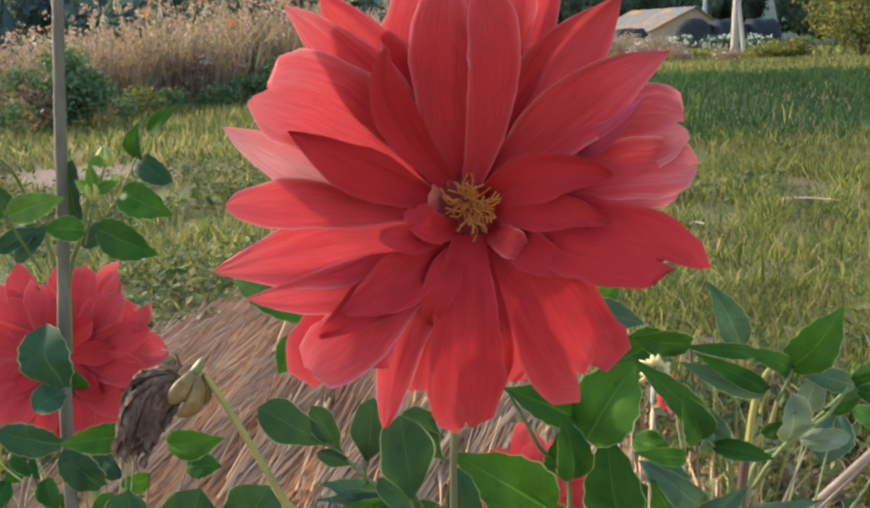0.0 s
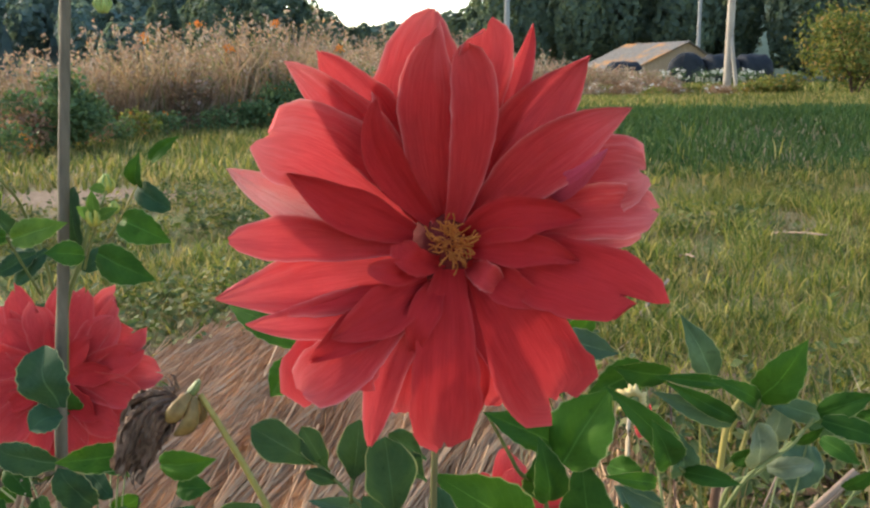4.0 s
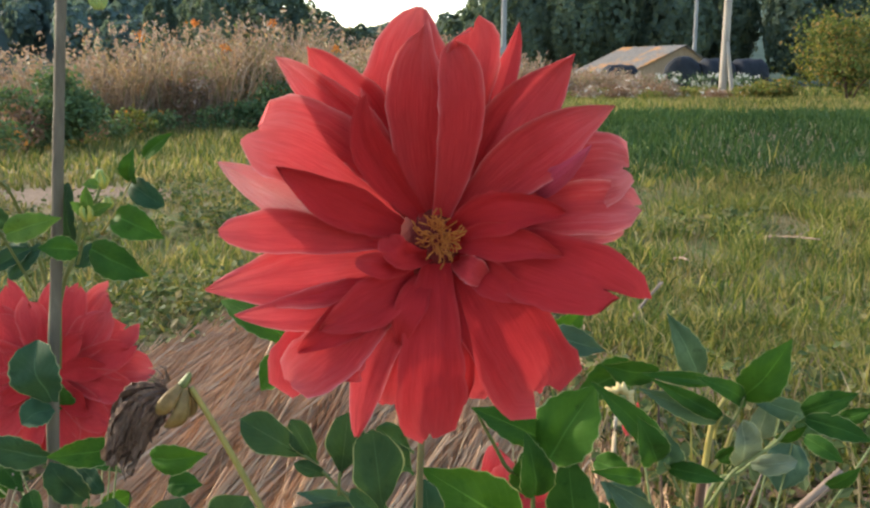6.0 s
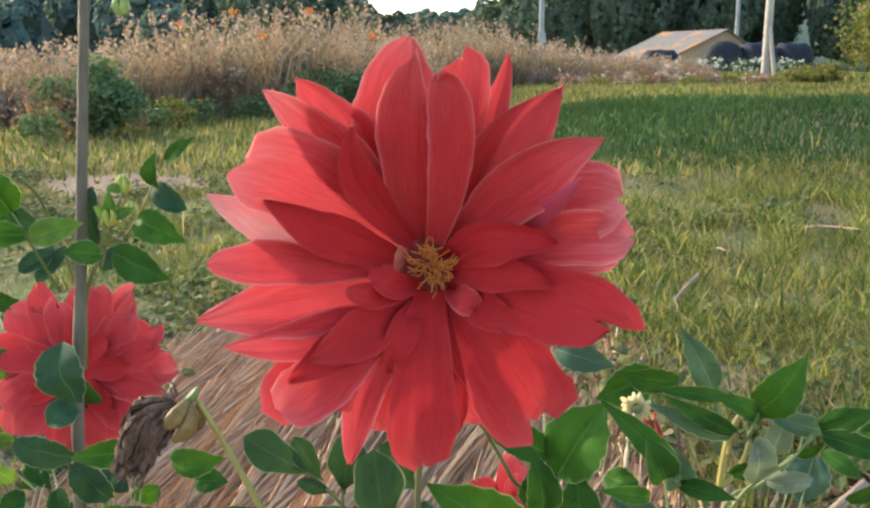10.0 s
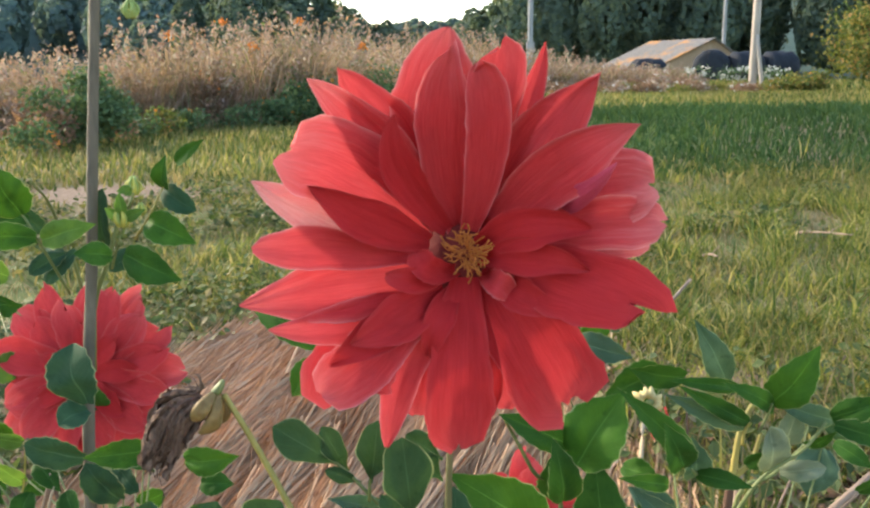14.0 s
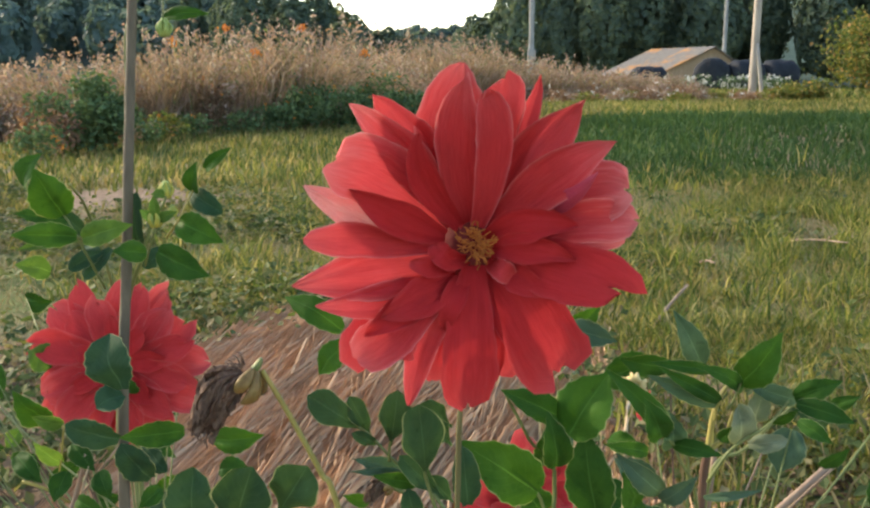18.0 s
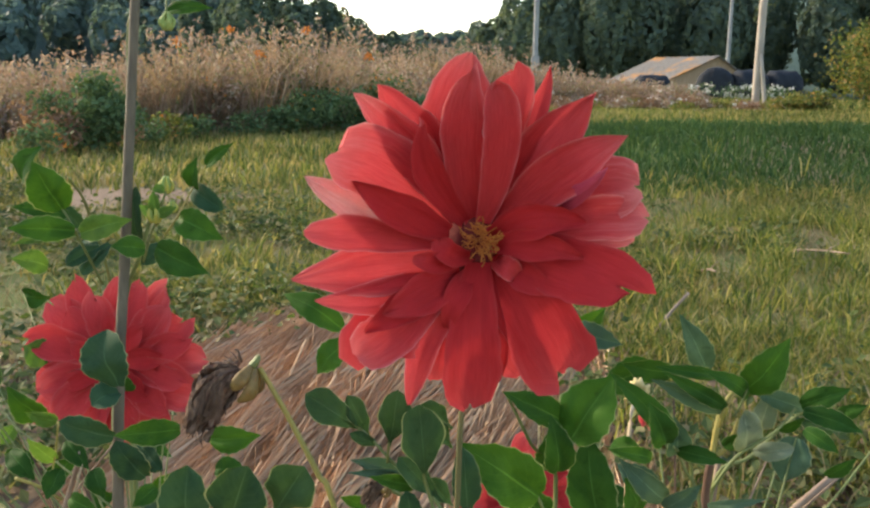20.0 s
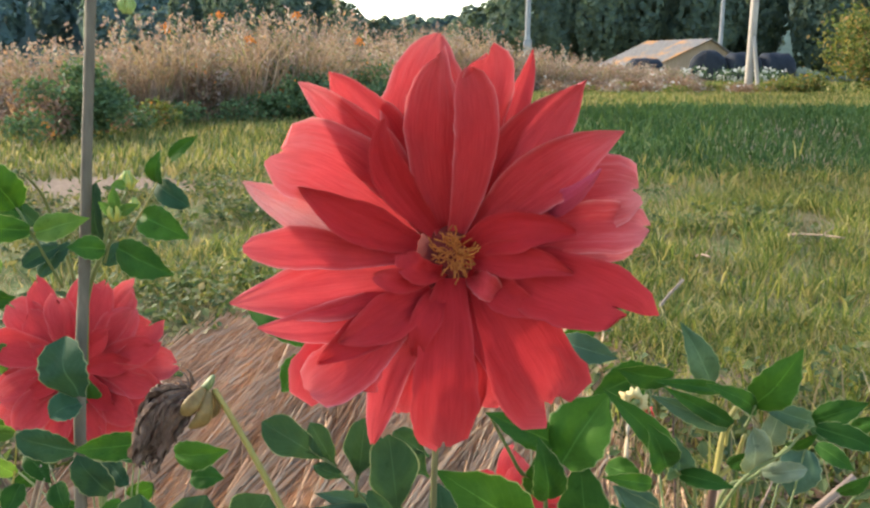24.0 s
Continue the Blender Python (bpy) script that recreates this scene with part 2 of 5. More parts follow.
def tube(name, pts, r0, r1, mat, parent=None, label="", sides=8, steps=6, knots=0.0, smooth=True):
    """A tapering stem with closed ends and slight knots."""
    if name in ("stem", "leaf_stalk"):
        r0, r1 = 0.66 * r0, 0.66 * r1
    line = smooth_line(pts, steps) if len(pts) > 2 else [Vector(pts[0]).lerp(Vector(pts[1]), k / steps) for k in range(steps + 1)]
    verts, n = [], len(line)
    rnd = random.Random(len(pts) * 31 + int(abs(line[0].x) * 1000))
    for i, c in enumerate(line):
        t = (line[min(i + 1, n - 1)] - line[max(i - 1, 0)]).normalized()
        a = t.cross(Vector((0.31, 0.94, 0.13))).normalized()
        b = t.cross(a)
        r = (r0 + (r1 - r0) * i / (n - 1)) * (1 + knots * rnd.uniform(-1, 1))
        verts += [c + r * (math.cos(2 * math.pi * k / sides) * a + math.sin(2 * math.pi * k / sides) * b) for k in range(sides)]
    faces = [(i * sides + k, i * sides + (k + 1) % sides, (i + 1) * sides + (k + 1) % sides, (i + 1) * sides + k) for i in range(n - 1) for k in range(sides)]
    faces += [tuple(range(sides))[::-1], tuple(range((n - 1) * sides, n * sides))]
    return part(name, mesh(name, verts, faces, mat, smooth), parent, label)


def step(a, b, x):
    k = min(1.0, max(0.0, (x - a) / (b - a)))
    return k * k * (3 - 2 * k)


def petal(head, base, mid, tip, width, belly, end, cup, skew, teeth, tone, name="petal", rows=19, cols=13, unit=0.01):
    """A petal along a curve from base by mid to tip (in unit): widest at belly, end is the width left at the tip, skew draws
    one corner of the tip out, teeth are (across, depth) nicks in it; pleated, cupped, with an uneven, rolled margin."""
    b, m, t = (Vector(p) * unit for p in (base, mid, tip))
    ctrl = 2 * m - 0.5 * (b + t)
    w, ln, verts, uvs = width * unit, (t - b).length, [], []
    side = Vector((0, 0, 1))
    seed = 13.7 * base[0] + 5.1 * tip[1] + tip[0]
    fold = -0.03 - 0.05 * math.sin(seed * 3.1)
    at = 0.35 * math.sin(seed * 1.7)
    roll = 0.10 + 0.10 * math.sin(seed * 2.3)
    for i in range(rows):
        s = i / (rows - 1)
        c = (1 - s) ** 2 * b + 2 * s * (1 - s) * ctrl + s * s * t
        tan = (2 * (1 - s) * (ctrl - b) + 2 * s * (t - ctrl)).normalized()
        n = (side - side.dot(tan) * tan).normalized()
        x = tan.cross(n)
        q = max(0.0, (s - belly) / (1 - belly))
        prof = 0.42 + 0.58 * math.sin(min(s / belly, 1) * math.pi / 2)
        if s > belly:
            blunt, sharp = math.sqrt(max(0.0, 1 - (1 - end * end) * q ** 2.6)), 1 - (1 - end) * q ** 1.25
            prof = sharp + (blunt - sharp) * min(1.0, end * 2.4)
            prof *= 1 - 0.55 * max(0.0, (q - 0.86) / 0.14) ** 2 * min(1.0, end * 3)
        prof = max(prof, 0.025)
        for j in range(cols):
            v = 2 * j / (cols - 1) - 1
            wob = 1 + 0.15 * noise.noise(Vector((s * 3.5, v * 0.8, seed))) + 0.10 * noise.noise(Vector((s * 12, v * 3, seed)))
            pull = skew * v * ln * s**4 * 1.6
            for v0, deep in teeth:
                pull -= deep * ln * math.exp(-(((v - v0) / 0.22) ** 2)) * s**10
            pull += 0.012 * ln * noise.noise(Vector((v * 3.1, seed, 4.2))) * s**8
            crease = fold * w * math.exp(-(((v - at) / 0.15) ** 2)) * math.sin(math.pi * min(s * 1.15, 1))
            lift = cup * (v * v - 0.35) * w * 0.42 * (0.5 + 0.5 * prof) + crease
            lift += roll * w * 0.5 * max(0.0, abs(v) - 0.62) / 0.38 * s * (1 if seed % 2 > 0.8 else -0.6)
            lift += 0.06 * w * noise.noise(Vector((s * 3 + seed, v * 1.8, 1.7))) + 0.020 * w * math.sin(v * 13 + seed) * math.sin(math.pi * min(1, s * 1.1))
            lift += 0.03 * w * noise.noise(Vector((s * 8 + seed, v * 4, 6.1))) * s
            verts.append(c + x * (v * 0.5 * w * prof * wob) + n * lift + tan * pull)
            uvs.append((0.5 + 0.5 * v, s))
    me = mesh(name, verts, sheet(rows, cols), M[tone], True, uvs)
    return part(name, me, head, {"pale": "faded pink petal", "purple": "petal folded to its mauve back"}.get(tone, ""))


def leaf(plant, base, tip, width, tone, turn=0, name="leaf", rows=13, cols=9, teeth=True):
    """A toothed leaf from base to tip, folded at the midrib and arching; turn leans it about its length."""
    b, t, width = Vector(base), Vector(tip), width * 1.22
    way = t - b
    tan0 = way.normalized()
    toward = Vector((0.0, -1.0, 0.35))
    n = (toward - toward.dot(tan0) * tan0).normalized()
    n = Matrix.Rotation(radians(turn), 3, tan0) @ n
    x = tan0.cross(n)
    ln, verts, uvs = way.length, [], []
    rows = 19 if tone == "g" else rows
    seed = base[0] * 71 + base[2] * 37
    for i in range(rows):
        s = i / (rows - 1)
        c = b + way * s + n * (0.10 * ln * math.sin(math.pi * s) * (1 + 0.4 * math.sin(seed)) - 0.06 * ln * s * s)
        prof = max(0.02, math.sin(math.pi * min(1, 0.06 + s * 0.94)) ** 0.72 * (1.16 - 0.42 * s))
        if tone == "g":
            prof = (0.12 + 0.95 * step(0.12, 0.7, s)) * math.sqrt(max(0.002, 1 - max(0.0, (s - 0.78) / 0.22) ** 2))
        elif tone in "tw":
            prof = (0.35 + 0.65 * step(0.0, 0.4, s)) * math.sqrt(max(0.004, 1 - max(0.0, (s - 0.45) / 0.55) ** 2.6))
        elif s > 0.75:
            prof *= 1 - 0.45 * (s - 0.75) / 0.25
        for j in range(cols):
            v = 2 * j / (cols - 1) - 1
            edge = 1.0 if tone != "g" else 1 + abs(v) * 0.09 * math.sin(s * 15 + seed + (0 if v > 0 else 1.9))
            if teeth and tone != "g" and abs(v) > 0.95 and 0 < i < rows - 1:
                edge = 1.035 if i % 2 else 0.95
            lift = 0.20 * abs(v) * width + 0.16 * width * noise.noise(Vector((s * 3, v * 1.6, seed))) - 0.08 * width * v * v
            verts.append(c + x * (v * 0.5 * width * prof * edge) + n * lift * prof)
            uvs.append((0.5 + 0.5 * v, s))
    return part(name, mesh(name, verts, sheet(rows, cols), M[tone], True, uvs), plant)


# ---- ground: one sheet from the flower bed to the horizon ----
def ground_z(x, y):
    bank = 0.42 * step(8.6, 12.4, y) * step(-1.5, 3.0, x) * (1 - 0.35 * step(14, 24, y))
    left = 0.05 * step(10, 20, y)
    far = -0.75 * step(30, 60, y) + 0.6 * step(90, 400, y)
    hill = 34 * step(-25, -130, x) * step(125, 260, y) + 5.5 * step(120, 190, y) + 11 * step(4, 30, x) * step(84, 125, y)
    far += hill * (1 + 0.15 * noise.noise(Vector((x * 0.02, y * 0.02, 8))))
    near = 0.03 * noise.noise(Vector((x * 0.9, y * 0.9, 0))) + 0.012 * noise.noise(Vector((x * 4, y * 4, 3)))
    return bank + left + far + near * (1 - step(20, 40, y)) * step(0.0, 1.5, math.hypot(x, y - 0.4))


def axis(lo, hi, fine, growth):
    vals, d = [0.0], fine
    while vals[-1] < hi:
        vals.append(vals[-1] + d)
        d *= growth
    neg, d = [0.0], fine
    while neg[-1] > lo:
        neg.append(neg[-1] - d)
        d *= growth
    return sorted(set(neg + vals))


def build_ground():
    s = Shade("meadow_soil", 0.9, 0.1)
    big, fine = s.noise(0.35, 4), s.noise(9, 6)
    grass = s.ramp(fine, [(0.3, (0.05, 0.075, 0.022)), (0.55, (0.095, 0.125, 0.035)), (0.8, (0.17, 0.165, 0.06))])
    dry = s.ramp(s.noise(6, 6), [(0.3, (0.11, 0.085, 0.05)), (0.7, (0.24, 0.19, 0.115))])
    c = s.mix(s.ramp(big, [(0.42, (0, 0, 0)), (0.62, (1, 1, 1))]), grass, dry)
    sep = s.n.new("ShaderNodeSeparateXYZ")
    s.l.new(s.co.outputs["Object"], sep.inputs[0])
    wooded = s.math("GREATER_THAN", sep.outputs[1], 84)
    # wooded slopes tinted pale blue-green too, as if seen through haze
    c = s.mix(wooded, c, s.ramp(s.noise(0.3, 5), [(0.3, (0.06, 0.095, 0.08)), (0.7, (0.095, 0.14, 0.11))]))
    soil = s.ramp(s.noise(14, 6), [(0.3, (0.10, 0.07, 0.045)), (0.7, (0.24, 0.17, 0.11))])
    c = s.mix(s.math("LESS_THAN", sep.outputs[1], s.math("ADD", s.math("MULTIPLY", s.noise(2, 3), 1.2), 2.9)), c, soil)
    dx = s.math("DIVIDE", s.math("ADD", sep.outputs[0], 3.0), 1.3)
    dy = s.math("DIVIDE", s.math("SUBTRACT", sep.outputs[1], 8.0), 0.65)
    away = s.math("ADD", s.math("ADD", s.math("MULTIPLY", dx, dx), s.math("MULTIPLY", dy, dy)), s.math("MULTIPLY", s.noise(3, 3), 1.2))
    c = s.mix(s.math("LESS_THAN", away, 1.5), c, s.ramp(s.noise(20, 5), [(0.3, (0.13, 0.09, 0.06)), (0.7, (0.25, 0.18, 0.13))]))
    s.colour(c).bump(fine, 0.8, 0.03)
    xs, ys = axis(-900, 900, 0.16, 1.07), [y + 3 for y in axis(-300, 1500, 0.16, 1.06)]
    verts = [(x, y, ground_z(x, y)) for y in ys for x in xs]
    ob = part("ground", mesh("ground", verts, sheet(len(ys), len(xs)), s.mat))
    tagged(ob, "meadow ground with dry and green patches", "ground", kind="structure")


build_ground()


def scatter_blades(name, label, category, spots, mat):
    """Blades as one object: spots are rows of x, y, z, height, width, lean x, lean y, heading."""
    a = np.asarray(spots, float)
    n = len(a)
    p, h, w = a[:, :3], a[:, 3:4], a[:, 4:5]
    lean = np.c_[a[:, 5:7], np.zeros(n)]
    side = np.c_[np.cos(a[:, 7]), np.sin(a[:, 7]), np.zeros(n)] * w * 0.5
    up = np.array([[0, 0, 1.0]])
    m = p + up * h * 0.55 + lean * h * 0.35
    t = p + up * h * (1 - 0.25 * np.linalg.norm(lean, axis=1, keepdims=True)) + lean * h
    v = np.stack([p - side, p + side, m + side * 0.8, m - side * 0.8, t], 1).reshape(-1, 3)
    k = (np.arange(n) * 5)[:, None]
    quads, tri = k + [[0, 1, 2, 3]], k + [[3, 2, 4]]
    me = bpy.data.meshes.new(name)
    me.from_pydata(v.tolist(), [], quads.tolist() + tri.tolist())
    me.materials.append(mat)
    return tagged(new(name, me), label, category, kind="stuff")


def scatter_leaves(name, centres, normals, sizes, mat, rng, shape=1.6):
    """Many small folded leaves as one object."""
    c, n = np.asarray(centres, float), np.asarray(normals, float)
    n = n / np.linalg.norm(n, axis=1, keepdims=True)
    a = np.cross(n, rng.normal(size=n.shape))
    a /= np.linalg.norm(a, axis=1, keepdims=True)
    b = np.cross(n, a)
    s = np.asarray(sizes, float)[:, None]
    v = np.stack([c - a * s * shape * 0.5, c + b * s * 0.5 + n * s * 0.12, c + a * s * shape * 0.5, c - b * s * 0.5 + n * s * 0.12], 1).reshape(-1, 3)
    k = (np.arange(len(c)) * 4)[:, None]
    faces = np.concatenate([k + [[0, 1, 2]], k + [[0, 2, 3]]]).tolist()
    me = bpy.data.meshes.new(name)
    me.from_pydata(v.tolist(), [], faces)
    me.materials.append(mat)
    return me


RNG = np.random.default_rng(7)


def field(x0, x1, y0, y1, per_m2):
    n = int(abs((x1 - x0) * (y1 - y0)) * per_m2)
    return np.c_[RNG.uniform(x0, x1, n), RNG.uniform(y0, y1, n)]


def grass_rows(xy, h0, h1, w0, w1, lean=0.35):
    n = len(xy)
    z = np.array([ground_z(x, y) for x, y in xy]) - 0.01
    return np.c_[xy, z, RNG.uniform(h0, h1, n), RNG.uniform(w0, w1, n), RNG.normal(0.05, lean, (n, 2)), RNG.uniform(-0.9, 0.9, n)]


GREEN = blades_mat("grass_green", [(0.0, (0.05, 0.085, 0.024)), (0.35, (0.13, 0.165, 0.048)), (0.65, (0.26, 0.25, 0.08)), (0.85, (0.33, 0.25, 0.12)), (1.0, (0.48, 0.40, 0.20))], 0.48)
TUFT = blades_mat("tuft_blade", [(0.0, (0.05, 0.095, 0.024)), (0.4, (0.14, 0.185, 0.045)), (0.75, (0.30, 0.29, 0.08)), (1.0, (0.52, 0.43, 0.20))], 0.5, 1.6)
DRY = blades_mat("grass_dry", [(0.0, (0.16, 0.13, 0.06)), (0.5, (0.30, 0.23, 0.12)), (1.0, (0.46, 0.38, 0.22))], 0.25)
REEDY = blades_mat("stalk_brown", [(0.0, (0.09, 0.06, 0.04)), (0.5, (0.20, 0.14, 0.08)), (1.0, (0.20, 0.20, 0.07))], 0.2)
WEED = blades_mat("weed_leaf", [(0.0, (0.04, 0.07, 0.025)), (0.5, (0.095, 0.138, 0.044)), (0.8, (0.20, 0.21, 0.075)), (1.0, (0.32, 0.26, 0.14))], 0.4)


def wedge(y0, y1, per_m2, keep=lambda x, y: True, margin=1.2):
    xy = field(-0.62 * y1 - margin, 0.62 * y1 + margin, y0, y1, per_m2)
    return np.array([p for p in xy if abs(p[0]) < 0.62 * p[1] + margin and keep(*p)])


def patch(x, y, size=0.6, off=0.0):
    """How far plants grow here: patchy, and hardly at all on the bare strip of the meadow."""
    bare = 0.42 * (1 - step(0.5, 1.4, ((x + 3.0) / 1.2) ** 2 + ((y - 8.0) / 0.6) ** 2))
    return noise.noise(Vector((x * size, y * size, 5 + off))) - bare


scatter_blades("near_grass", "matted yellow-green meadow grass", "grass", grass_rows(wedge(3.2, 9.2, 1500, lambda x, y: patch(x, y, 0.75) + 0.6 * patch(x, y, 3.5, 40) + 0.30 * x / y + 0.05 > random.uniform(-0.12, 0.25)), 0.04, 0.15, 0.004, 0.011, 0.55), GREEN)
scatter_blades("grass_tufts", "taller bright tufts standing out of the meadow", "grass", grass_rows(wedge(3.6, 7.0, 1300, lambda x, y: patch(x, y, 3.2, 70) + (0.9 if x > 0 else 0.3) * x / y > random.uniform(0.30, 0.6)), 0.08, 0.25, 0.005, 0.012, 0.6), TUFT)
scatter_blades("dry_grass", "dry straw-coloured grass among the green", "grass", grass_rows(wedge(2.6, 9.5, 900, lambda x, y: not (-0.98 < x < 0.55 and y < 3.5) and 0.7 * patch(x, y, 4, 9) - noise.noise(Vector((x * 0.75, y * 0.75, 5))) > random.uniform(-0.2, 0.25)), 0.03, 0.13, 0.002, 0.0055, 1.0), DRY)
# darker than the meadow: the slope's shade is mixed into the green
BANK = blades_mat("bank_grass", [(0.0, (0.032, 0.078, 0.024)), (0.6, (0.06, 0.12, 0.034)), (1.0, (0.12, 0.165, 0.05))], 0.25)
scatter_blades("bank_grass", "lush green grass on the bank, darkened for its shade", "grass", grass_rows(wedge(8.6, 13.5, 420, lambda x, y: x > 0.4 - 0.5 * (y - 9) + random.uniform(-1, 1)), 0.07, 0.19, 0.012, 0.026, 0.4), BANK)
scatter_blades("field_grass", "coarse pale grass of the field beyond the bank", "grass", grass_rows(wedge(23.0, 50.0, 26), 0.10, 0.32, 0.03, 0.08), GREEN)
scatter_blades("far_grass", "short grass over the meadow and its bank", "grass", grass_rows(wedge(8.0, 24.0, 170, lambda x, y: not (x > 0.8 and 9.3 < y < 13.2) and ((x + 3.0) / 1.3) ** 2 + ((y - 8.0) / 0.65) ** 2 > random.uniform(0.0, 1.2)), 0.06, 0.20, 0.012, 0.03), GREEN)
side = np.array([p for p in field(0.58, 2.3, 1.9, 3.7, 2600) if patch(p[0], p[1], 2.6, 30) + 0.5 * (p[0] - 0.5) > random.uniform(-0.35, 0.35)])
scatter_blades("side_grass", "rank green grass beside the flower bed", "grass", grass_rows(side, 0.04, 0.17, 0.004, 0.009, 0.7), TUFT)
spots = np.repeat(np.array([(2.78, 9.60), (3.26, 10.80), (3.90, 9.60)]), 4, 0) + RNG.normal(0, 0.04, (12, 2))
scatter_blades("tall_grass", "single tall yellow-green blades on the bank", "grass", grass_rows(spots, 0.16, 0.36, 0.012, 0.022, 0.18), TUFT)
xy = wedge(2.9, 8.5, 190, lambda x, y: patch(x, y, 1.1, 20) - 0.45 * x / y + (0.35 if -1.3 < x < -0.3 and 3.3 < y < 4.6 else 0.0) > random.uniform(0.0, 0.4))
xy = np.repeat(xy, 7, 0) + RNG.normal(0, 0.04, (len(xy) * 7, 2))
c3 = np.c_[xy, [ground_z(x, y) for x, y in xy] + np.abs(RNG.normal(0.05, 0.045, len(xy)))]
tagged(new("low_weeds", scatter_leaves("low_weeds", c3, np.c_[RNG.normal(0, 0.6, (len(xy), 2)), np.ones(len(xy))], RNG.uniform(0.015, 0.042, len(xy)), WEED, RNG)), "low leafy weeds between grass", "weeds", kind="stuff")

# undergrowth in the bed, round the dahlias
n = 9000
hub = RNG.integers(0, 260, n)
hx, hy = RNG.uniform(-1.7, 1.7, 260), RNG.uniform(1.0, 2.9, 260)
ok = (hx < -0.85) | (hx > 0.48)
c3 = np.c_[hx[hub], hy[hub], np.zeros(n)] + np.c_[RNG.normal(0, 0.07, (n, 2)), np.abs(RNG.normal(0.07, 0.06, n))]
c3 = c3[ok[hub]]
tagged(new("undergrowth", scatter_leaves("undergrowth", c3, np.c_[RNG.normal(0, 0.7, (len(c3), 2)) - [0, 0.3], np.ones(len(c3))], RNG.uniform(0.012, 0.036, len(c3)), WEED, RNG)), "leafy green undergrowth in the flower bed", "weeds", kind="stuff")
bed = field(-1.8, 1.8, 1.2, 3.0, 260)
scatter_blades("bed_grass", "dry and green stalks in the flower bed", "grass", grass_rows(bed[np.abs(bed[:, 0] + 0.3) > 0.62], 0.03, 0.14, 0.0012, 0.0028, 1.2), REEDY)

# fallen leaves and dry stalks on the soil beside the bed
n = 5200
lx, ly = RNG.uniform(0.15, 1.7, n), RNG.uniform(0.75, 2.6, n)
c3 = np.c_[lx, ly, [ground_z(x, y) + 0.012 for x, y in zip(lx, ly)]] + np.c_[np.zeros((n, 2)), RNG.uniform(0, 0.03, n)]
LITTER = blades_mat("leaf_litter", [(0.0, (0.10, 0.055, 0.035)), (0.5, (0.24, 0.145, 0.09)), (1.0, (0.36, 0.24, 0.165))], 0.1, 2.0)
tagged(new("leaf_litter", scatter_leaves("leaf_litter", c3, np.c_[RNG.normal(0, 0.35, (n, 2)), np.ones(n)], RNG.uniform(0.012, 0.032, n), LITTER, RNG)), "brown fallen leaves on bare soil", "leaf litter", kind="stuff")
stalks = field(0.25, 1.8, 0.95, 2.7, 150)
scatter_blades("dry_stalks", "dry pale stalks among the dahlia shoots", "stalks", grass_rows(stalks, 0.10, 0.42, 0.003, 0.007, 0.5), DRY)
shoots = np.repeat(field(0.4, 1.9, 1.2, 2.8, 16), 22, 0)
scatter_blades("green_shoots", "tufts of bright grass between dry stalks", "grass", grass_rows(shoots + RNG.normal(0, 0.03, shoots.shape), 0.08, 0.30, 0.004, 0.009, 0.45), TUFT)

# dry straw laid over the bed
n = 100000
sx, sy = RNG.uniform(-1.1, 0.75, n), RNG.uniform(1.3, 3.5, n)
keep = (np.abs(sx + 0.22) < 0.74 + 0.10 * np.sin(sy * 5)) & (sy < 3.35 + 0.2 * np.sin(sx * 6))
sx, sy = sx[keep], sy[keep]
n = len(sx)
sz = np.array([ground_z(x, y) for x, y in zip(sx, sy)]) + RNG.uniform(0.004, 0.03, n) + 0.10 * np.exp(-((sx + 0.25) / 0.5) ** 2) * np.clip((sy - 1.3) / 0.5, 0, 1) * np.clip((3.6 - sy) / 0.3, 0, 1)
ang, ln = RNG.normal(1.35, 0.11, n), RNG.uniform(0.15, 0.55, n)
broad = np.where(RNG.random(n) < 0.08, RNG.uniform(1.3, 2.2, n), 1.0)
across = 0.98 * sx - 0.2 * sy
sz += np.where(broad > 1, RNG.uniform(0.0, 0.02, n), 0) + 0.010 * np.sin(across * 37 + 2 * np.sin(sy * 3)) + 0.005 * np.sin(across * 91 + sy * 2)
d = np.c_[np.cos(ang), np.sin(ang), RNG.normal(0.01, 0.018, n)] * ln[:, None]
p0 = np.c_[sx, sy, sz]
wside = np.c_[-np.sin(ang), np.cos(ang), np.zeros(n)] * (broad * RNG.uniform(0.0009, 0.0022, n))[:, None]
up = np.array([0, 0, 0.004])
v = np.stack([p0 - wside, p0 + up, p0 + wside, p0 + d - wside, p0 + d + up, p0 + d + wside], 1).reshape(-1, 3)
k = (np.arange(n) * 6)[:, None]
me = bpy.data.meshes.new("straw_mulch")
me.from_pydata(v.tolist(), [], np.concatenate([k + [[0, 1, 4, 3]], k + [[1, 2, 5, 4]]]).tolist())
me.materials.append(blades_mat("straw", [(0.0, (0.37, 0.215, 0.12)), (0.3, (0.53, 0.335, 0.20)), (0.7, (0.63, 0.42, 0.255)), (1.0, (0.70, 0.50, 0.32))], 0.2, 3.0))
tagged(new("straw_mulch", me), "brown dry straw spread over the flower bed", "straw", kind="stuff")


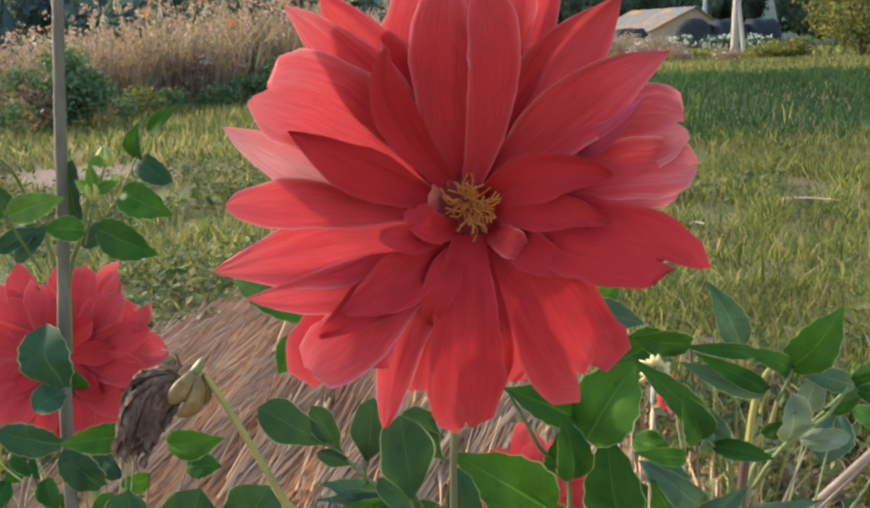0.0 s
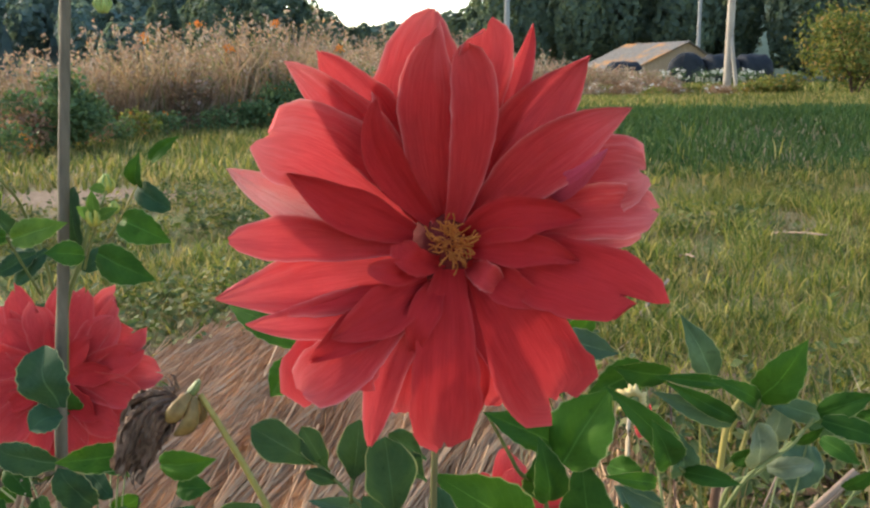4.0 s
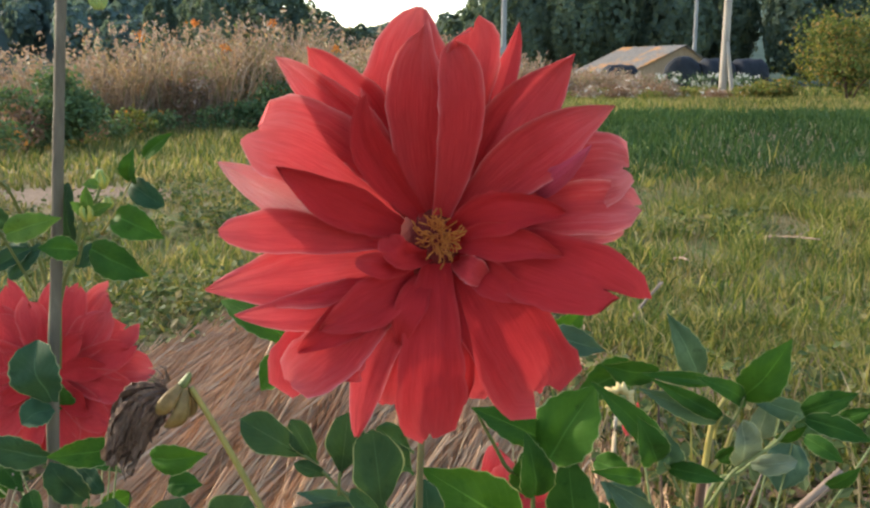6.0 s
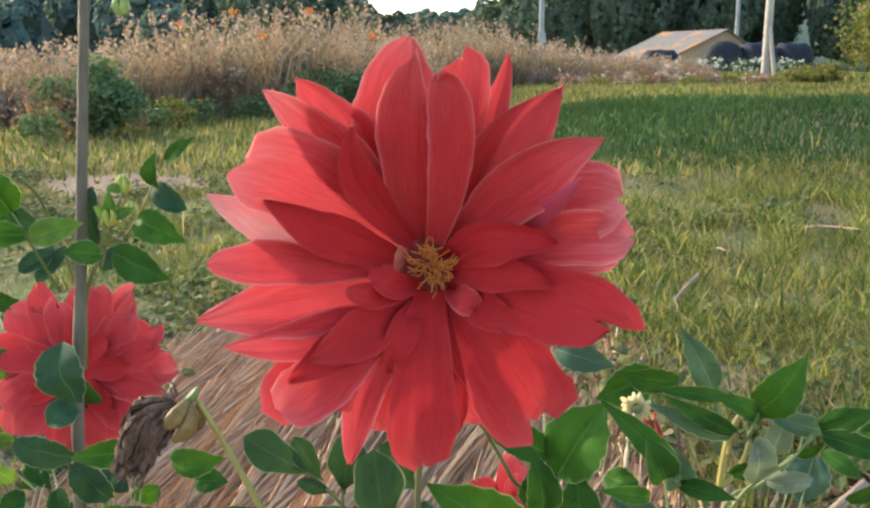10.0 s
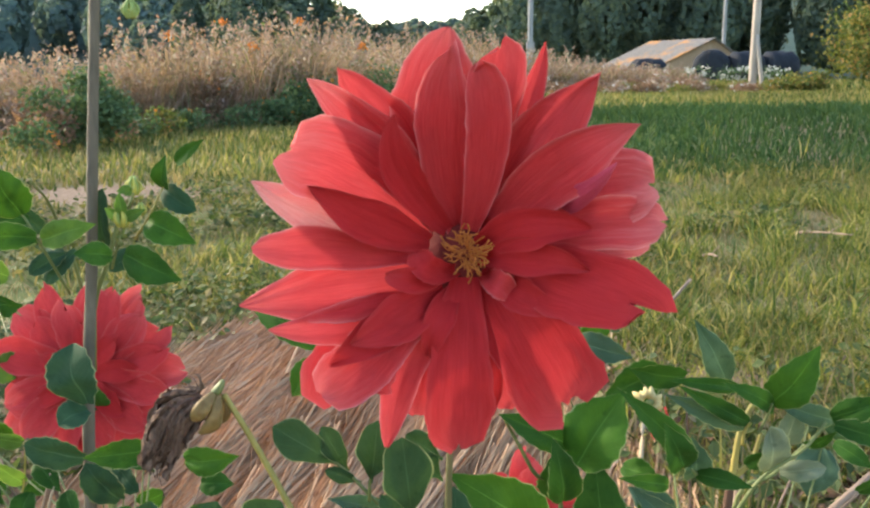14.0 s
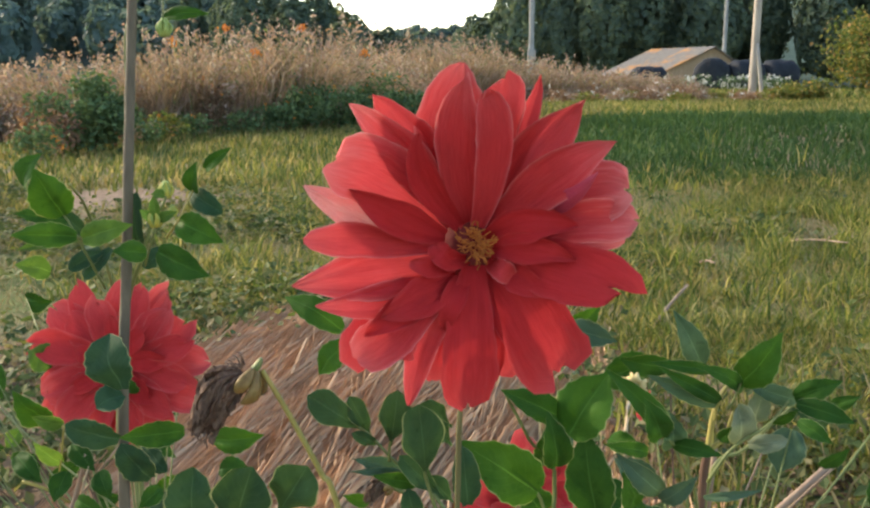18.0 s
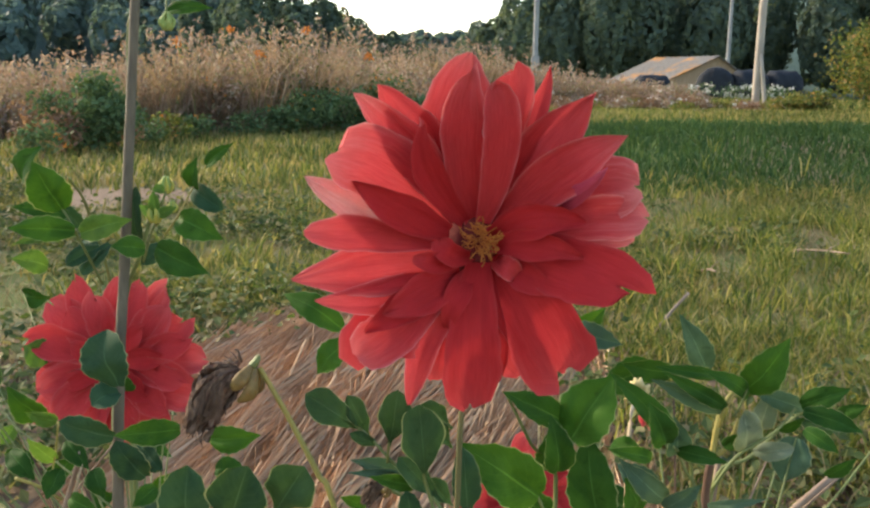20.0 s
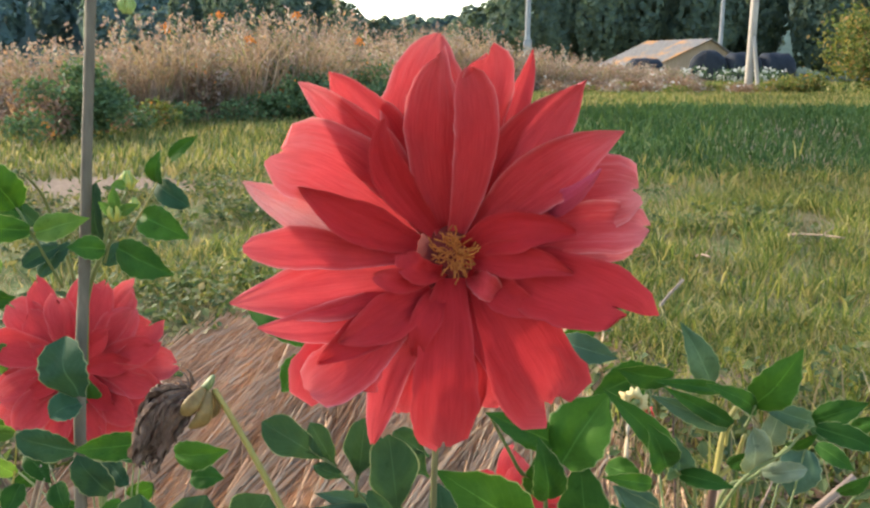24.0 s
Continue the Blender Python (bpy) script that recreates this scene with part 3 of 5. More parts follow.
# ---- distance: reeds, shrubs, woods, shed, poles ----
def reeds(rows, n):
    """Tall dry stalks with feathery plumes. rows: x, y, height at which the stand's top edge runs."""
    xs = [r[0] for r in rows]
    x = RNG.uniform(xs[0], xs[-1], n)
    y = np.interp(x, xs, [r[1] for r in rows]) + RNG.gamma(1.4, 1.1, n)
    clump = np.array([noise.noise(Vector((a * 0.9, b * 0.6, 2))) for a, b in zip(x, y)])
    h = np.interp(x, xs, [r[2] for r in rows]) * RNG.uniform(0.35, 1.05, n) * (1 + 0.3 * clump)
    z = np.array([ground_z(a, b) for a, b in zip(x, y)])
    return np.c_[x, y, z, h, RNG.uniform(0.012, 0.04, n), RNG.normal(0.0, 0.38, (n, 2)), RNG.uniform(-0.8, 0.8, n)]


REED = blades_mat("reed", [(0.0, (0.29, 0.21, 0.175)), (0.35, (0.41, 0.305, 0.26)), (0.6, (0.50, 0.385, 0.335)), (0.78, (0.45, 0.275, 0.205)), (0.9, (0.25, 0.25, 0.115)), (1.0, (0.18, 0.22, 0.09))], 0.6, 0.8)
PLUME = blades_mat("plume", [(0.0, (0.31, 0.22, 0.19)), (0.45, (0.43, 0.325, 0.285)), (0.7, (0.40, 0.23, 0.165)), (0.85, (0.19, 0.20, 0.11)), (1.0, (0.62, 0.53, 0.48))], 0.4, 0.8)
stand = reeds([(-13.0, 13.8, 0.85), (-9.0, 14.2, 1.05), (-6.2, 14.8, 1.32), (-4.7, 15.8, 1.75), (-2.6, 17.8, 1.85), (-1.6, 19.2, 1.35), (-0.6, 19.8, 1.0)], 11000)
scatter_blades("reed_stand", "tall dry brown reeds at the meadow edge", "reeds", stand, REED)
stand2 = reeds([(-2.6, 23.0, 1.5), (-1.0, 23.3, 1.95), (0.8, 23.6, 1.7), (2.2, 24.0, 1.05), (4.2, 24.4, 0.8), (6.6, 25.0, 0.6)], 7000)
scatter_blades("reed_stand", "tall pale brown reeds behind the meadow", "reeds", stand2, REED)
top = np.concatenate([stand[stand[:, 3] > 0.9][::14], stand[::5], stand2[stand2[:, 3] > 0.9][::12], stand2[::5]])
tops = top[:, :3] + np.c_[top[:, 5:7] * top[:, 3:4], top[:, 3] * 0.98]
tops = np.repeat(tops, 8, 0) + RNG.normal(0, 1, (len(tops) * 8, 3)) * [0.03, 0.03, 0.08]
tagged(new("reed_plumes", scatter_leaves("reed_plumes", tops, RNG.normal(0, 1, tops.shape) * [1, 1, 0.3], RNG.uniform(0.02, 0.05, len(tops)), PLUME, RNG, 2.4)), "pale feathery seed heads of the reeds", "reeds", kind="stuff")

body = np.repeat(np.concatenate([stand[::2], stand2[::2]]), 3, 0)
share = RNG.uniform(0.1, 0.95, (len(body), 1))
spot = body[:, :3] + np.c_[body[:, 5:7] * body[:, 3:4] * share, body[:, 3:4] * share] + RNG.normal(0, 0.04, (len(body), 3))
WILT = blades_mat("wilted_leaf", [(0.0, (0.20, 0.15, 0.11)), (0.4, (0.33, 0.245, 0.20)), (0.65, (0.40, 0.235, 0.16)), (0.8, (0.22, 0.225, 0.10)), (0.92, (0.13, 0.17, 0.075)), (1.0, (0.60, 0.50, 0.44))], 0.5, 0.8)
tagged(new("reed_leaves", scatter_leaves("reed_leaves", spot, RNG.normal(0, 1, spot.shape) * [1, 1, 0.5], RNG.uniform(0.02, 0.06, len(spot)), WILT, RNG, 2.6)), "wilted brown and olive leaves along the reed stalks", "reeds", kind="stuff")

ORANGE = plain_mat("orange_blossom", (0.72, 0.20, 0.03), (0.90, 0.36, 0.07), 20, 0.7)
WHITE = plain_mat("white_blossom", (0.62, 0.57, 0.48), (0.82, 0.78, 0.70), 20, 0.7)


def shrub(name, label, category, at, size, count, leafsize, mat, blooms=None, seed=1, stems=6):
    """A shrub: several woody stems and a crown of small leaves in clumps, with gaps."""
    rng = np.random.default_rng(seed)
    x, y = at
    z = ground_z(x, y)
    ob = thing(name, label, category, (x, y, z))
    w, dpt, h = size
    hubs = []
    for k in range(26):
        u = rng.normal(0, 1, 3)
        u /= np.linalg.norm(u)
        r = rng.uniform(0.45, 0.95)
        hubs.append((u[0] * r * w / 2, u[1] * r * dpt / 2, h * 0.52 + u[2] * r * h * 0.42))
    for k in range(stems):
        q = hubs[k]
        tube("stem", [(0.04 * q[0], 0.04 * q[1], -0.05), (0.4 * q[0], 0.4 * q[1], q[2] * 0.5), q], 0.02 * h, 0.006 * h, M["brown_stem"], ob, "", 6, 4)
    pick = rng.integers(0, len(hubs), count)
    c = np.array(hubs)[pick] + rng.normal(0, 1, (count, 3)) * [w * 0.10, dpt * 0.10, h * 0.085]
    c[:, 2] = np.maximum(c[:, 2], 0.03)
    me = scatter_leaves("foliage", c, rng.normal(0, 1, (count, 3)) + [0, -0.2, 0.8], rng.uniform(0.6, 1.3, count) * leafsize, mat, rng)
    tagged(part("foliage", me, ob), kind="stuff")
    if blooms:
        bm, bn, bs = blooms
        cc = np.repeat(np.array(hubs)[rng.integers(0, len(hubs), bn)] * [1.1, 1.1, 1.08] + rng.normal(0, 0.05, (bn, 3)), 7, 0)
        cc += rng.normal(0, bs * 0.5, cc.shape)
        me = scatter_leaves("blossoms", cc, rng.normal(0, 1, cc.shape) + [0, -0.6, 0.3], np.full(len(cc), bs), bm, rng, 1.1)
        tagged(part("blossoms", me, ob), kind="stuff")
    return ob


SHRUB = blades_mat("shrub_leaf", [(0.0, (0.06, 0.115, 0.055)), (0.6, (0.105, 0.175, 0.075)), (1.0, (0.18, 0.23, 0.09))], 0.3, 1.5)
RUSSET = blades_mat("russet_leaf", [(0.0, (0.19, 0.115, 0.08)), (0.6, (0.31, 0.195, 0.135)), (1.0, (0.41, 0.235, 0.14))], 0.35, 1.5)
GOLD = blades_mat("golden_leaf", [(0.0, (0.07, 0.12, 0.032)), (0.5, (0.17, 0.20, 0.055)), (0.85, (0.32, 0.27, 0.08)), (1.0, (0.42, 0.24, 0.10))], 0.45, 1.5)
shrub("shrub", "round dark green shrub before the reeds", "shrub", (-4.95, 12.3), (1.4, 1.0, 1.1), 5200, 0.05, SHRUB, None, 3)
shrub("flowering_shrub", "dark green shrub dotted with orange blossoms", "shrub", (-3.0, 17.7), (1.3, 1.0, 1.15), 2200, 0.05, SHRUB, (ORANGE, 26, 0.03), 4)
shrub("flowering_shrub", "orange-flowering shrub among brown reeds", "shrub", (-1.4, 18.8), (1.5, 1.0, 1.15), 2200, 0.05, SHRUB, (ORANGE, 34, 0.03), 5)
shrub("shrub", "sunlit yellow-green shrub on the bank", "shrub", (9.75, 20.2), (2.6, 2.0, 2.2), 6000, 0.06, GOLD, None, 6)
shrub("shrub", "low yellow-green bush beside the pole", "shrub", (8.35, 21.0), (1.3, 1.0, 0.6), 1600, 0.05, GOLD, None, 7)
for k, (x, y, s) in enumerate([(2.4, 25.0, 0.75), (10.6, 38.5, 0.9), (12.3, 39.0, 1.0), (13.6, 38.0, 0.9), (9.2, 39.5, 0.8)]):
    shrub("white_flowering_shrub", "pale bush with cream-white flower heads", "shrub", (x, y), (1.7 * s, 1.0 * s, 0.95 * s), 700, 0.05, SHRUB, (WHITE, 48, 0.07), 20 + k)
for k in range(16):
    x = -8.2 + 0.52 * k + RNG.uniform(-0.2, 0.2)
    shrub("weed_clump", "leafy green weed in the reeds", "weed", (x, float(np.interp(x, [-9, -6.2, -4.7, 0], [14.2, 14.8, 15.8, 19.6])) + RNG.uniform(-0.1, 1.2)), (0.8, 0.6, RNG.uniform(0.5, 1.3)), 420, 0.055, SHRUB if k % 5 == 1 else (RUSSET if k % 2 else PLUME), (ORANGE, 6, 0.03) if k % 4 == 0 else None, 60 + k, 4)
for k, (x, y, h) in enumerate([(-5.33, 11.43, 0.55), (-5.26, 11.89, 0.70), (-4.70, 13.54, 0.50), (-4.51, 14.19, 0.55), (-5.45, 12.98, 0.75), (-6.04, 12.63, 0.80), (-4.31, 14.91, 0.50), (-4.92, 13.14, 0.60), (-3.65, 15.67, 0.50)]):
    shrub("weed_clump", "leafy weeds spilling from the reeds onto the meadow", "weed", (x, y), (0.7, 0.5, h), 420, 0.045, RUSSET if k in (1, 4, 5, 7) else (GOLD if k % 2 else SHRUB), (ORANGE, 3, 0.03) if k % 3 == 0 else None, 130 + k, 4)
for k in range(9):
    x = 2.2 + 0.55 * k
    shrub("weed_clump", "dry pinkish weed on the bank top", "weed", (x, 23.4 + RNG.uniform(0, 1.0)), (0.8, 0.6, RNG.uniform(0.35, 0.6)), 420, 0.05, RUSSET if k % 2 else PLUME, (WHITE, 8, 0.035) if k % 3 == 0 else None, 90 + k, 4)
for k in range(16):
    x = 2.6 + 0.36 * k
    shrub("weed_clump", "pinkish dry weed with pale flower heads on the bank", "weed", (x, 20.6 + RNG.uniform(0, 1.4)), (0.7, 0.5, RNG.uniform(0.25, 0.45)), 380, 0.04, (RUSSET, PLUME, GOLD)[k % 3], (WHITE, 9, 0.035) if k % 3 != 2 else None, 160 + k, 4)
for k, (x, y, h) in enumerate([(-2.6, 16.6, 0.8), (-2.1, 17.0, 0.95), (-1.6, 17.3, 0.85), (-1.1, 17.8, 0.8), (-0.6, 18.2, 0.7), (-3.1, 16.2, 0.6)]):
    shrub("shrub", "dark green undergrowth at the foot of the reeds", "shrub", (x, y), (0.9, 0.7, h), 1100, 0.05, SHRUB, (ORANGE, 4, 0.03), 190 + k, 4)
# single orange heads high over the reeds
for k, (x, y, z) in enumerate([(-2.95, 18.4, 1.95), (-4.4, 17.9, 1.98), (-3.75, 17.6, 1.45), (-5.3, 17.4, 1.7), (-4.2, 17.5, 0.35), (-1.7, 18.6, 1.5)]):
    ob = thing("orange_flower", "orange flower head above the reeds", "flower", (x, y, ground_z(x, y)), "flowers over the reeds")
    tube("stalk", [(0, 0, 0), (0.02, 0, z * 0.5), (0.0, 0, z)], 0.008, 0.005, M["stem"], ob, "", 5, 3)
    rr = np.random.default_rng(k)
    c = np.array([[0, 0, z]]) + rr.normal(0, 0.045, (40, 3))
    tagged(part("flower_head", scatter_leaves("flower_head", c, rr.normal(0, 1, (40, 3)) + [0, -1, 0.4], np.full(40, 0.05), ORANGE, rr, 1.2), ob), kind="stuff")


def woods(name, label, tops, y0, depth, count, leafsize, mat, seed, spacing=2.2):
    """A far wood: crowns of many clumps under an uneven top line. tops: x, height."""
    rng = np.random.default_rng(seed)
    xs, hs = [t[0] for t in tops], [t[1] for t in tops]
    trees = int((xs[-1] - xs[0]) / spacing)
    cs, ns, sz = [], [], []
    for k in range(trees):
        x = xs[0] + (k + rng.uniform(0, 1)) * (xs[-1] - xs[0]) / trees
        y = y0 + rng.uniform(0, depth)
        h = np.interp(x, xs, hs) * rng.uniform(0.8, 1.06)
        w = rng.uniform(2.2, 4.2)
        m = count // trees
        u = rng.normal(0, 1, (m, 3))
        u /= np.linalg.norm(u, axis=1, keepdims=True)
        lump = 0.78 + 0.3 * np.array([noise.noise(Vector((a * 2.2 + k, b * 2.2, c * 2.2))) for a, b, c in u])
        cs.append(np.c_[x + u[:, 0] * w * lump, y + u[:, 1] * w * lump, ground_z(x, y) + h * 0.5 + u[:, 2] * h * 0.52 * lump])
        ns.append(u + rng.normal(0, 0.45, (m, 3)))
        sz.append(rng.uniform(0.6, 1.4, m) * leafsize)
    me = scatter_leaves(name, np.concatenate(cs), np.concatenate(ns), np.concatenate(sz), mat, rng, 1.3)
    return tagged(new(name, me), label, "trees", kind="stuff")


# blue-green lifted above plain foliage: distance haze put into the leaf colour
WOOD = blades_mat("woodland_hazed_leaf", [(0.0, (0.09, 0.14, 0.115)), (0.6, (0.12, 0.175, 0.13)), (1.0, (0.17, 0.21, 0.125))], 0.5, 0.08)
# paler and bluer than the nearer wood, standing in for distance haze
HAZED_WOOD = blades_mat("far_wood_hazed", [(0.0, (0.10, 0.165, 0.155)), (1.0, (0.16, 0.225, 0.20))], 0.45, 0.03)
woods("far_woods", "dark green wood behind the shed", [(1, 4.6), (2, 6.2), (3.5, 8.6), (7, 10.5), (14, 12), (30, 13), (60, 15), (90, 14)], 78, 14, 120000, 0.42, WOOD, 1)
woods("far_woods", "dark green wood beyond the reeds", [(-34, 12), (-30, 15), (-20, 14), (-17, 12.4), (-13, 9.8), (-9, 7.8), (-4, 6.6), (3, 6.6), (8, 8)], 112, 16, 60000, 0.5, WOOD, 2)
woods("far_woods", "wooded hill far off, haze put into its blue-green", [(-170, 15), (-100, 13), (-60, 11), (-22, 8)], 125, 150, 150000, 1.1, HAZED_WOOD, 3, 0.4)
woods("far_woods", "low far wood under the open sky", [(-60, 9), (-20, 7), (20, 7), (60, 10)], 200, 30, 20000, 1.3, HAZED_WOOD, 4, 1.6)


def pole(name, label, x, y, z0, height, r0, r1, mat, box=None, stay=None):
    ob = thing(name, label, "utility pole", (x, y, z0))
    tube("shaft", [(0, 0, -0.3), (0.01, 0, height * 0.5), (0, 0, height)], r0, r1, mat, ob, "", 12, 5)
    if stay:
        tube("brace", [(stay, -0.25, -0.2), (stay * 0.1, -0.05, stay * 6.5)], r0 * 0.55, r0 * 0.5, mat, ob, "", 8, 3)
    tube("crossarm", [(-0.75, -0.12, height - 0.5), (0.75, -0.12, height - 0.5)], 0.05, 0.05, mat, ob, "", 6, 2)
    if box:
        bm = bmesh.new()
        bmesh.ops.create_cube(bm, size=1, matrix=Matrix.Translation((0, -0.2, box)) @ Matrix.Diagonal((0.34, 0.26, 0.5, 1)))
        bmesh.ops.bevel(bm, geom=bm.edges[:], offset=0.03, segments=2, affect="EDGES")
        me = bpy.data.meshes.new("box")
        bm.to_mesh(me)
        me.materials.append(mat)
        part("box", me, ob, "grey metal box on the pole")
    return ob


CONCRETE = plain_mat("pole_concrete", (0.30, 0.26, 0.21), (0.45, 0.39, 0.32), 6, 0.85, (1, 1, 0.3), 0.3, 0.01)
GREYPOLE = plain_mat("pole_grey", (0.20, 0.21, 0.21), (0.34, 0.34, 0.33), 6, 0.8, (1, 1, 0.3), 0.3, 0.01)
pole("utility_pole", "pale utility pole with a leaning brace on the bank", 7.45, 22.0, ground_z(7.45, 22.0), 7.5, 0.10, 0.075, CONCRETE, None, 0.22)
pole("utility_pole", "thin grey pole behind the shed", 20.6, 68.0, -0.7, 9.0, 0.17, 0.12, GREYPOLE)
pole("utility_pole", "grey pole with a small box beyond the reeds", 3.66, 40.0, ground_z(3.66, 40), 8.5, 0.13, 0.1, GREYPOLE, 1.75)


def shed():
    """A low shed with a gable end of tan boards and a long metal roof with rust."""
    ob = thing("shed", "tan wooden shed with a rusty light metal roof", "shed", (17.0, 60.0, -0.75), "")
    wallm = plain_mat("shed_wall", (0.24, 0.165, 0.105), (0.36, 0.26, 0.175), 3, 0.85, (6, 6, 0.4), 0.5, 0.01)
    s = Shade("shed_roof", 0.65, 0.2)
    rust = s.ramp(s.noise(0.55, 3), [(0.5, (0, 0, 0)), (0.62, (1, 1, 1))])
    s.colour(s.mix(rust, s.ramp(s.noise(5, 4), [(0.3, (0.10, 0.096, 0.088)), (0.7, (0.17, 0.16, 0.145))]), (0.36, 0.17, 0.05)))
    half, eave, apex = 2.85, 1.75, 3.4
    back = Vector((-2.6, 7.0, 0))
    g = [Vector(p) for p in ((-half, 0, 0), (half, 0, 0), (half, 0, eave), (0.55, 0, apex), (-half, 0, eave))]
    th = Vector((0, 0.12, 0))
    part("gable_wall", mesh("gable_wall", g + [p + th for p in g], [(0, 1, 2, 3, 4), (9, 8, 7, 6, 5)] + [(i, i + 5, (i + 1) % 5 + 5, (i + 1) % 5) for i in range(5)], wallm, False), ob)
    part("back_wall", mesh("back_wall", [p + back for p in g] + [p + back + th for p in g], [(0, 1, 2, 3, 4), (9, 8, 7, 6, 5)] + [(i, i + 5, (i + 1) % 5 + 5, (i + 1) % 5) for i in range(5)], wallm, False), ob)
    for k, (a, b) in enumerate(((g[0], g[4]), (g[1], g[2]))):
        o = Vector((0.1 if k == 0 else -0.1, 0.15, 0))
        q = [a + o, a + o + back, b + o + back, b + o]
        part("side_wall", mesh("side_wall", q + [p + Vector((0.1, 0, 0)) for p in q], [(0, 1, 2, 3), (7, 6, 5, 4), (0, 4, 5, 1), (1, 5, 6, 2), (2, 6, 7, 3), (3, 7, 4, 0)], wallm, False), ob)
    over = Vector((0, -0.3, 0))
    for k, e in enumerate((g[4] + Vector((-0.45, 0, -0.22)), g[2] + Vector((0.45, 0, -0.25)))):
        r = g[3] + Vector((0, 0, 0.06))
        e = e + Vector((0, 0, 0.06))
        verts, cols = [], 41
        for j in range(cols):
            f = j / (cols - 1)
            wave = Vector((0, 0, 0.025 * math.sin(j * 2.1)))
            for p in (r, e):
                q = p + over + (back - over) * f + wave
                verts += [q, q + Vector((0, 0, 0.05))]
        faces = []
        for j in range(cols - 1):
            a = j * 4
            faces += [(a + 1, a + 5, a + 7, a + 3), (a, a + 2, a + 6, a + 4), (a + 2, a + 3, a + 7, a + 6), (a, a + 4, a + 5, a + 1)]
        faces += [(0, 1, 3, 2), (cols * 4 - 4, cols * 4 - 2, cols * 4 - 1, cols * 4 - 3)]
        part("roof", mesh("roof", verts, faces, s.mat, False), ob, "light corrugated roof slope with orange rust")


shed()
TARP = plain_mat("black_tarp", (0.012, 0.015, 0.02), (0.03, 0.035, 0.043), 2.5, 0.7, None, 0.8, 0.08, 0.1)


def bale(x, y, r, ln, turn):
    """A round bale wrapped in dark plastic, with folds and dished ends."""
    verts, rings, sides = [], 13, 28
    for i in range(rings):
        f = i / (rings - 1)
        end = min(f, 1 - f)
        rr = r * (1 - 0.5 * max(0, 0.12 - end) / 0.12 * 0.5)
        for k in range(sides):
            a = 2 * math.pi * k / sides
            q = rr * (1 + 0.03 * math.sin(a * 9 + i) + 0.03 * noise.noise(Vector((f * 5, a * 3, x))))
            verts.append(((f - 0.5) * ln, q * math.cos(a), r * 0.96 + q * math.sin(a)))
    faces = [(i * sides + k, i * sides + (k + 1) % sides, (i + 1) * sides + (k + 1) % sides, (i + 1) * sides + k) for i in range(rings - 1) for k in range(sides)]
    faces += [tuple(range(sides))[::-1], tuple(range((rings - 1) * sides, rings * sides))]
    ob = new("wrapped_bale", mesh("wrapped_bale", verts, faces, TARP))
    ob.matrix_world = pose(x, y, ground_z(x, y), 0, 0, turn)
    return tagged(ob, "round bale wrapped in dark plastic sheeting", "bale", "bales by the shed")


for x, y, r, ln, turn in ((13.0, 44.5, 0.92, 1.5, 70), (14.5, 44.2, 0.86, 1.6, 10), (16.2, 44.4, 0.86, 1.6, 8), (10.2, 46.0, 0.75, 1.7, 12)):
    bale(x, y, r, ln, turn)


# ---- the dahlias ----
left_plant = thing("dahlia_plant", "dahlia tied to a stake with a red bloom and buds", "flower", (-0.30, 0.86, 0.0), "dahlias")
main_plant = thing("dahlia_plant", "dahlia with one large red bloom and a withered head", "flower", (0.05, 0.43, 0.0), "dahlias")
right_plant = thing("dahlia_plant", "leafy dahlia shoots with yellow-green stems", "flower", (0.25, 0.60, 0.0), "dahlias")


def rooted(ob):
    """Parts are given in the place's own metres."""
    for c in ob.children:
        c.matrix_parent_inverse = Matrix.Translation(ob.location).inverted()


# the large bloom faces the path, leaning to its right and downwards
bloom = part("bloom", None, main_plant, "large red dahlia bloom with pointed petals")
bloom.matrix_local = pose(0.0598, 0.3639, 1.0349, 78.0, 0, 0.97) @ pose(0, 0, 0, 0, 0, -0.62)
# dark petals carry the shade inside and low on the bloom in their colour
petal(bloom, (-0.2, 0.9, -1.6), (-1.1, 5.1, 1.1), (-0.7, 8.2, 3.0), 3.67, 0.62, 0.1, 0.18, 0, (), "red")
petal(bloom, (-0.2, 0.9, -1.2), (-0.9, 4.6, 1.5), (-0.6, 7.6, 2.9), 2.35, 0.6, 0.08, 0.3, 0.02, (), "red")
petal(bloom, (0.2, 0.9, -0.8), (0.8, 4.3, 1.8), (0.4, 7.0, 2.8), 1.80, 0.66, 0.3, 0.3, 0, (), "red")
petal(bloom, (0.2, 1.2, -1.6), (1.0, 5.1, 1.3), (1.2, 7.6, 3.4), 1.93, 0.72, 0.38, 0.25, 0.02, ((-0.3, 0.03),), "red")
petal(bloom, (0.5, 1.2, -1.8), (2.1, 5.0, 1.1), (2.8, 7.6, 3.3), 1.23, 0.5, 0.05, 0.5, 0, (), "red")
petal(bloom, (0.7, 0.9, -1.6), (3.0, 4.3, 1.4), (4.7, 6.4, 3.8), 2.77, 0.5, 0.02, 0.22, 0, (), "red")
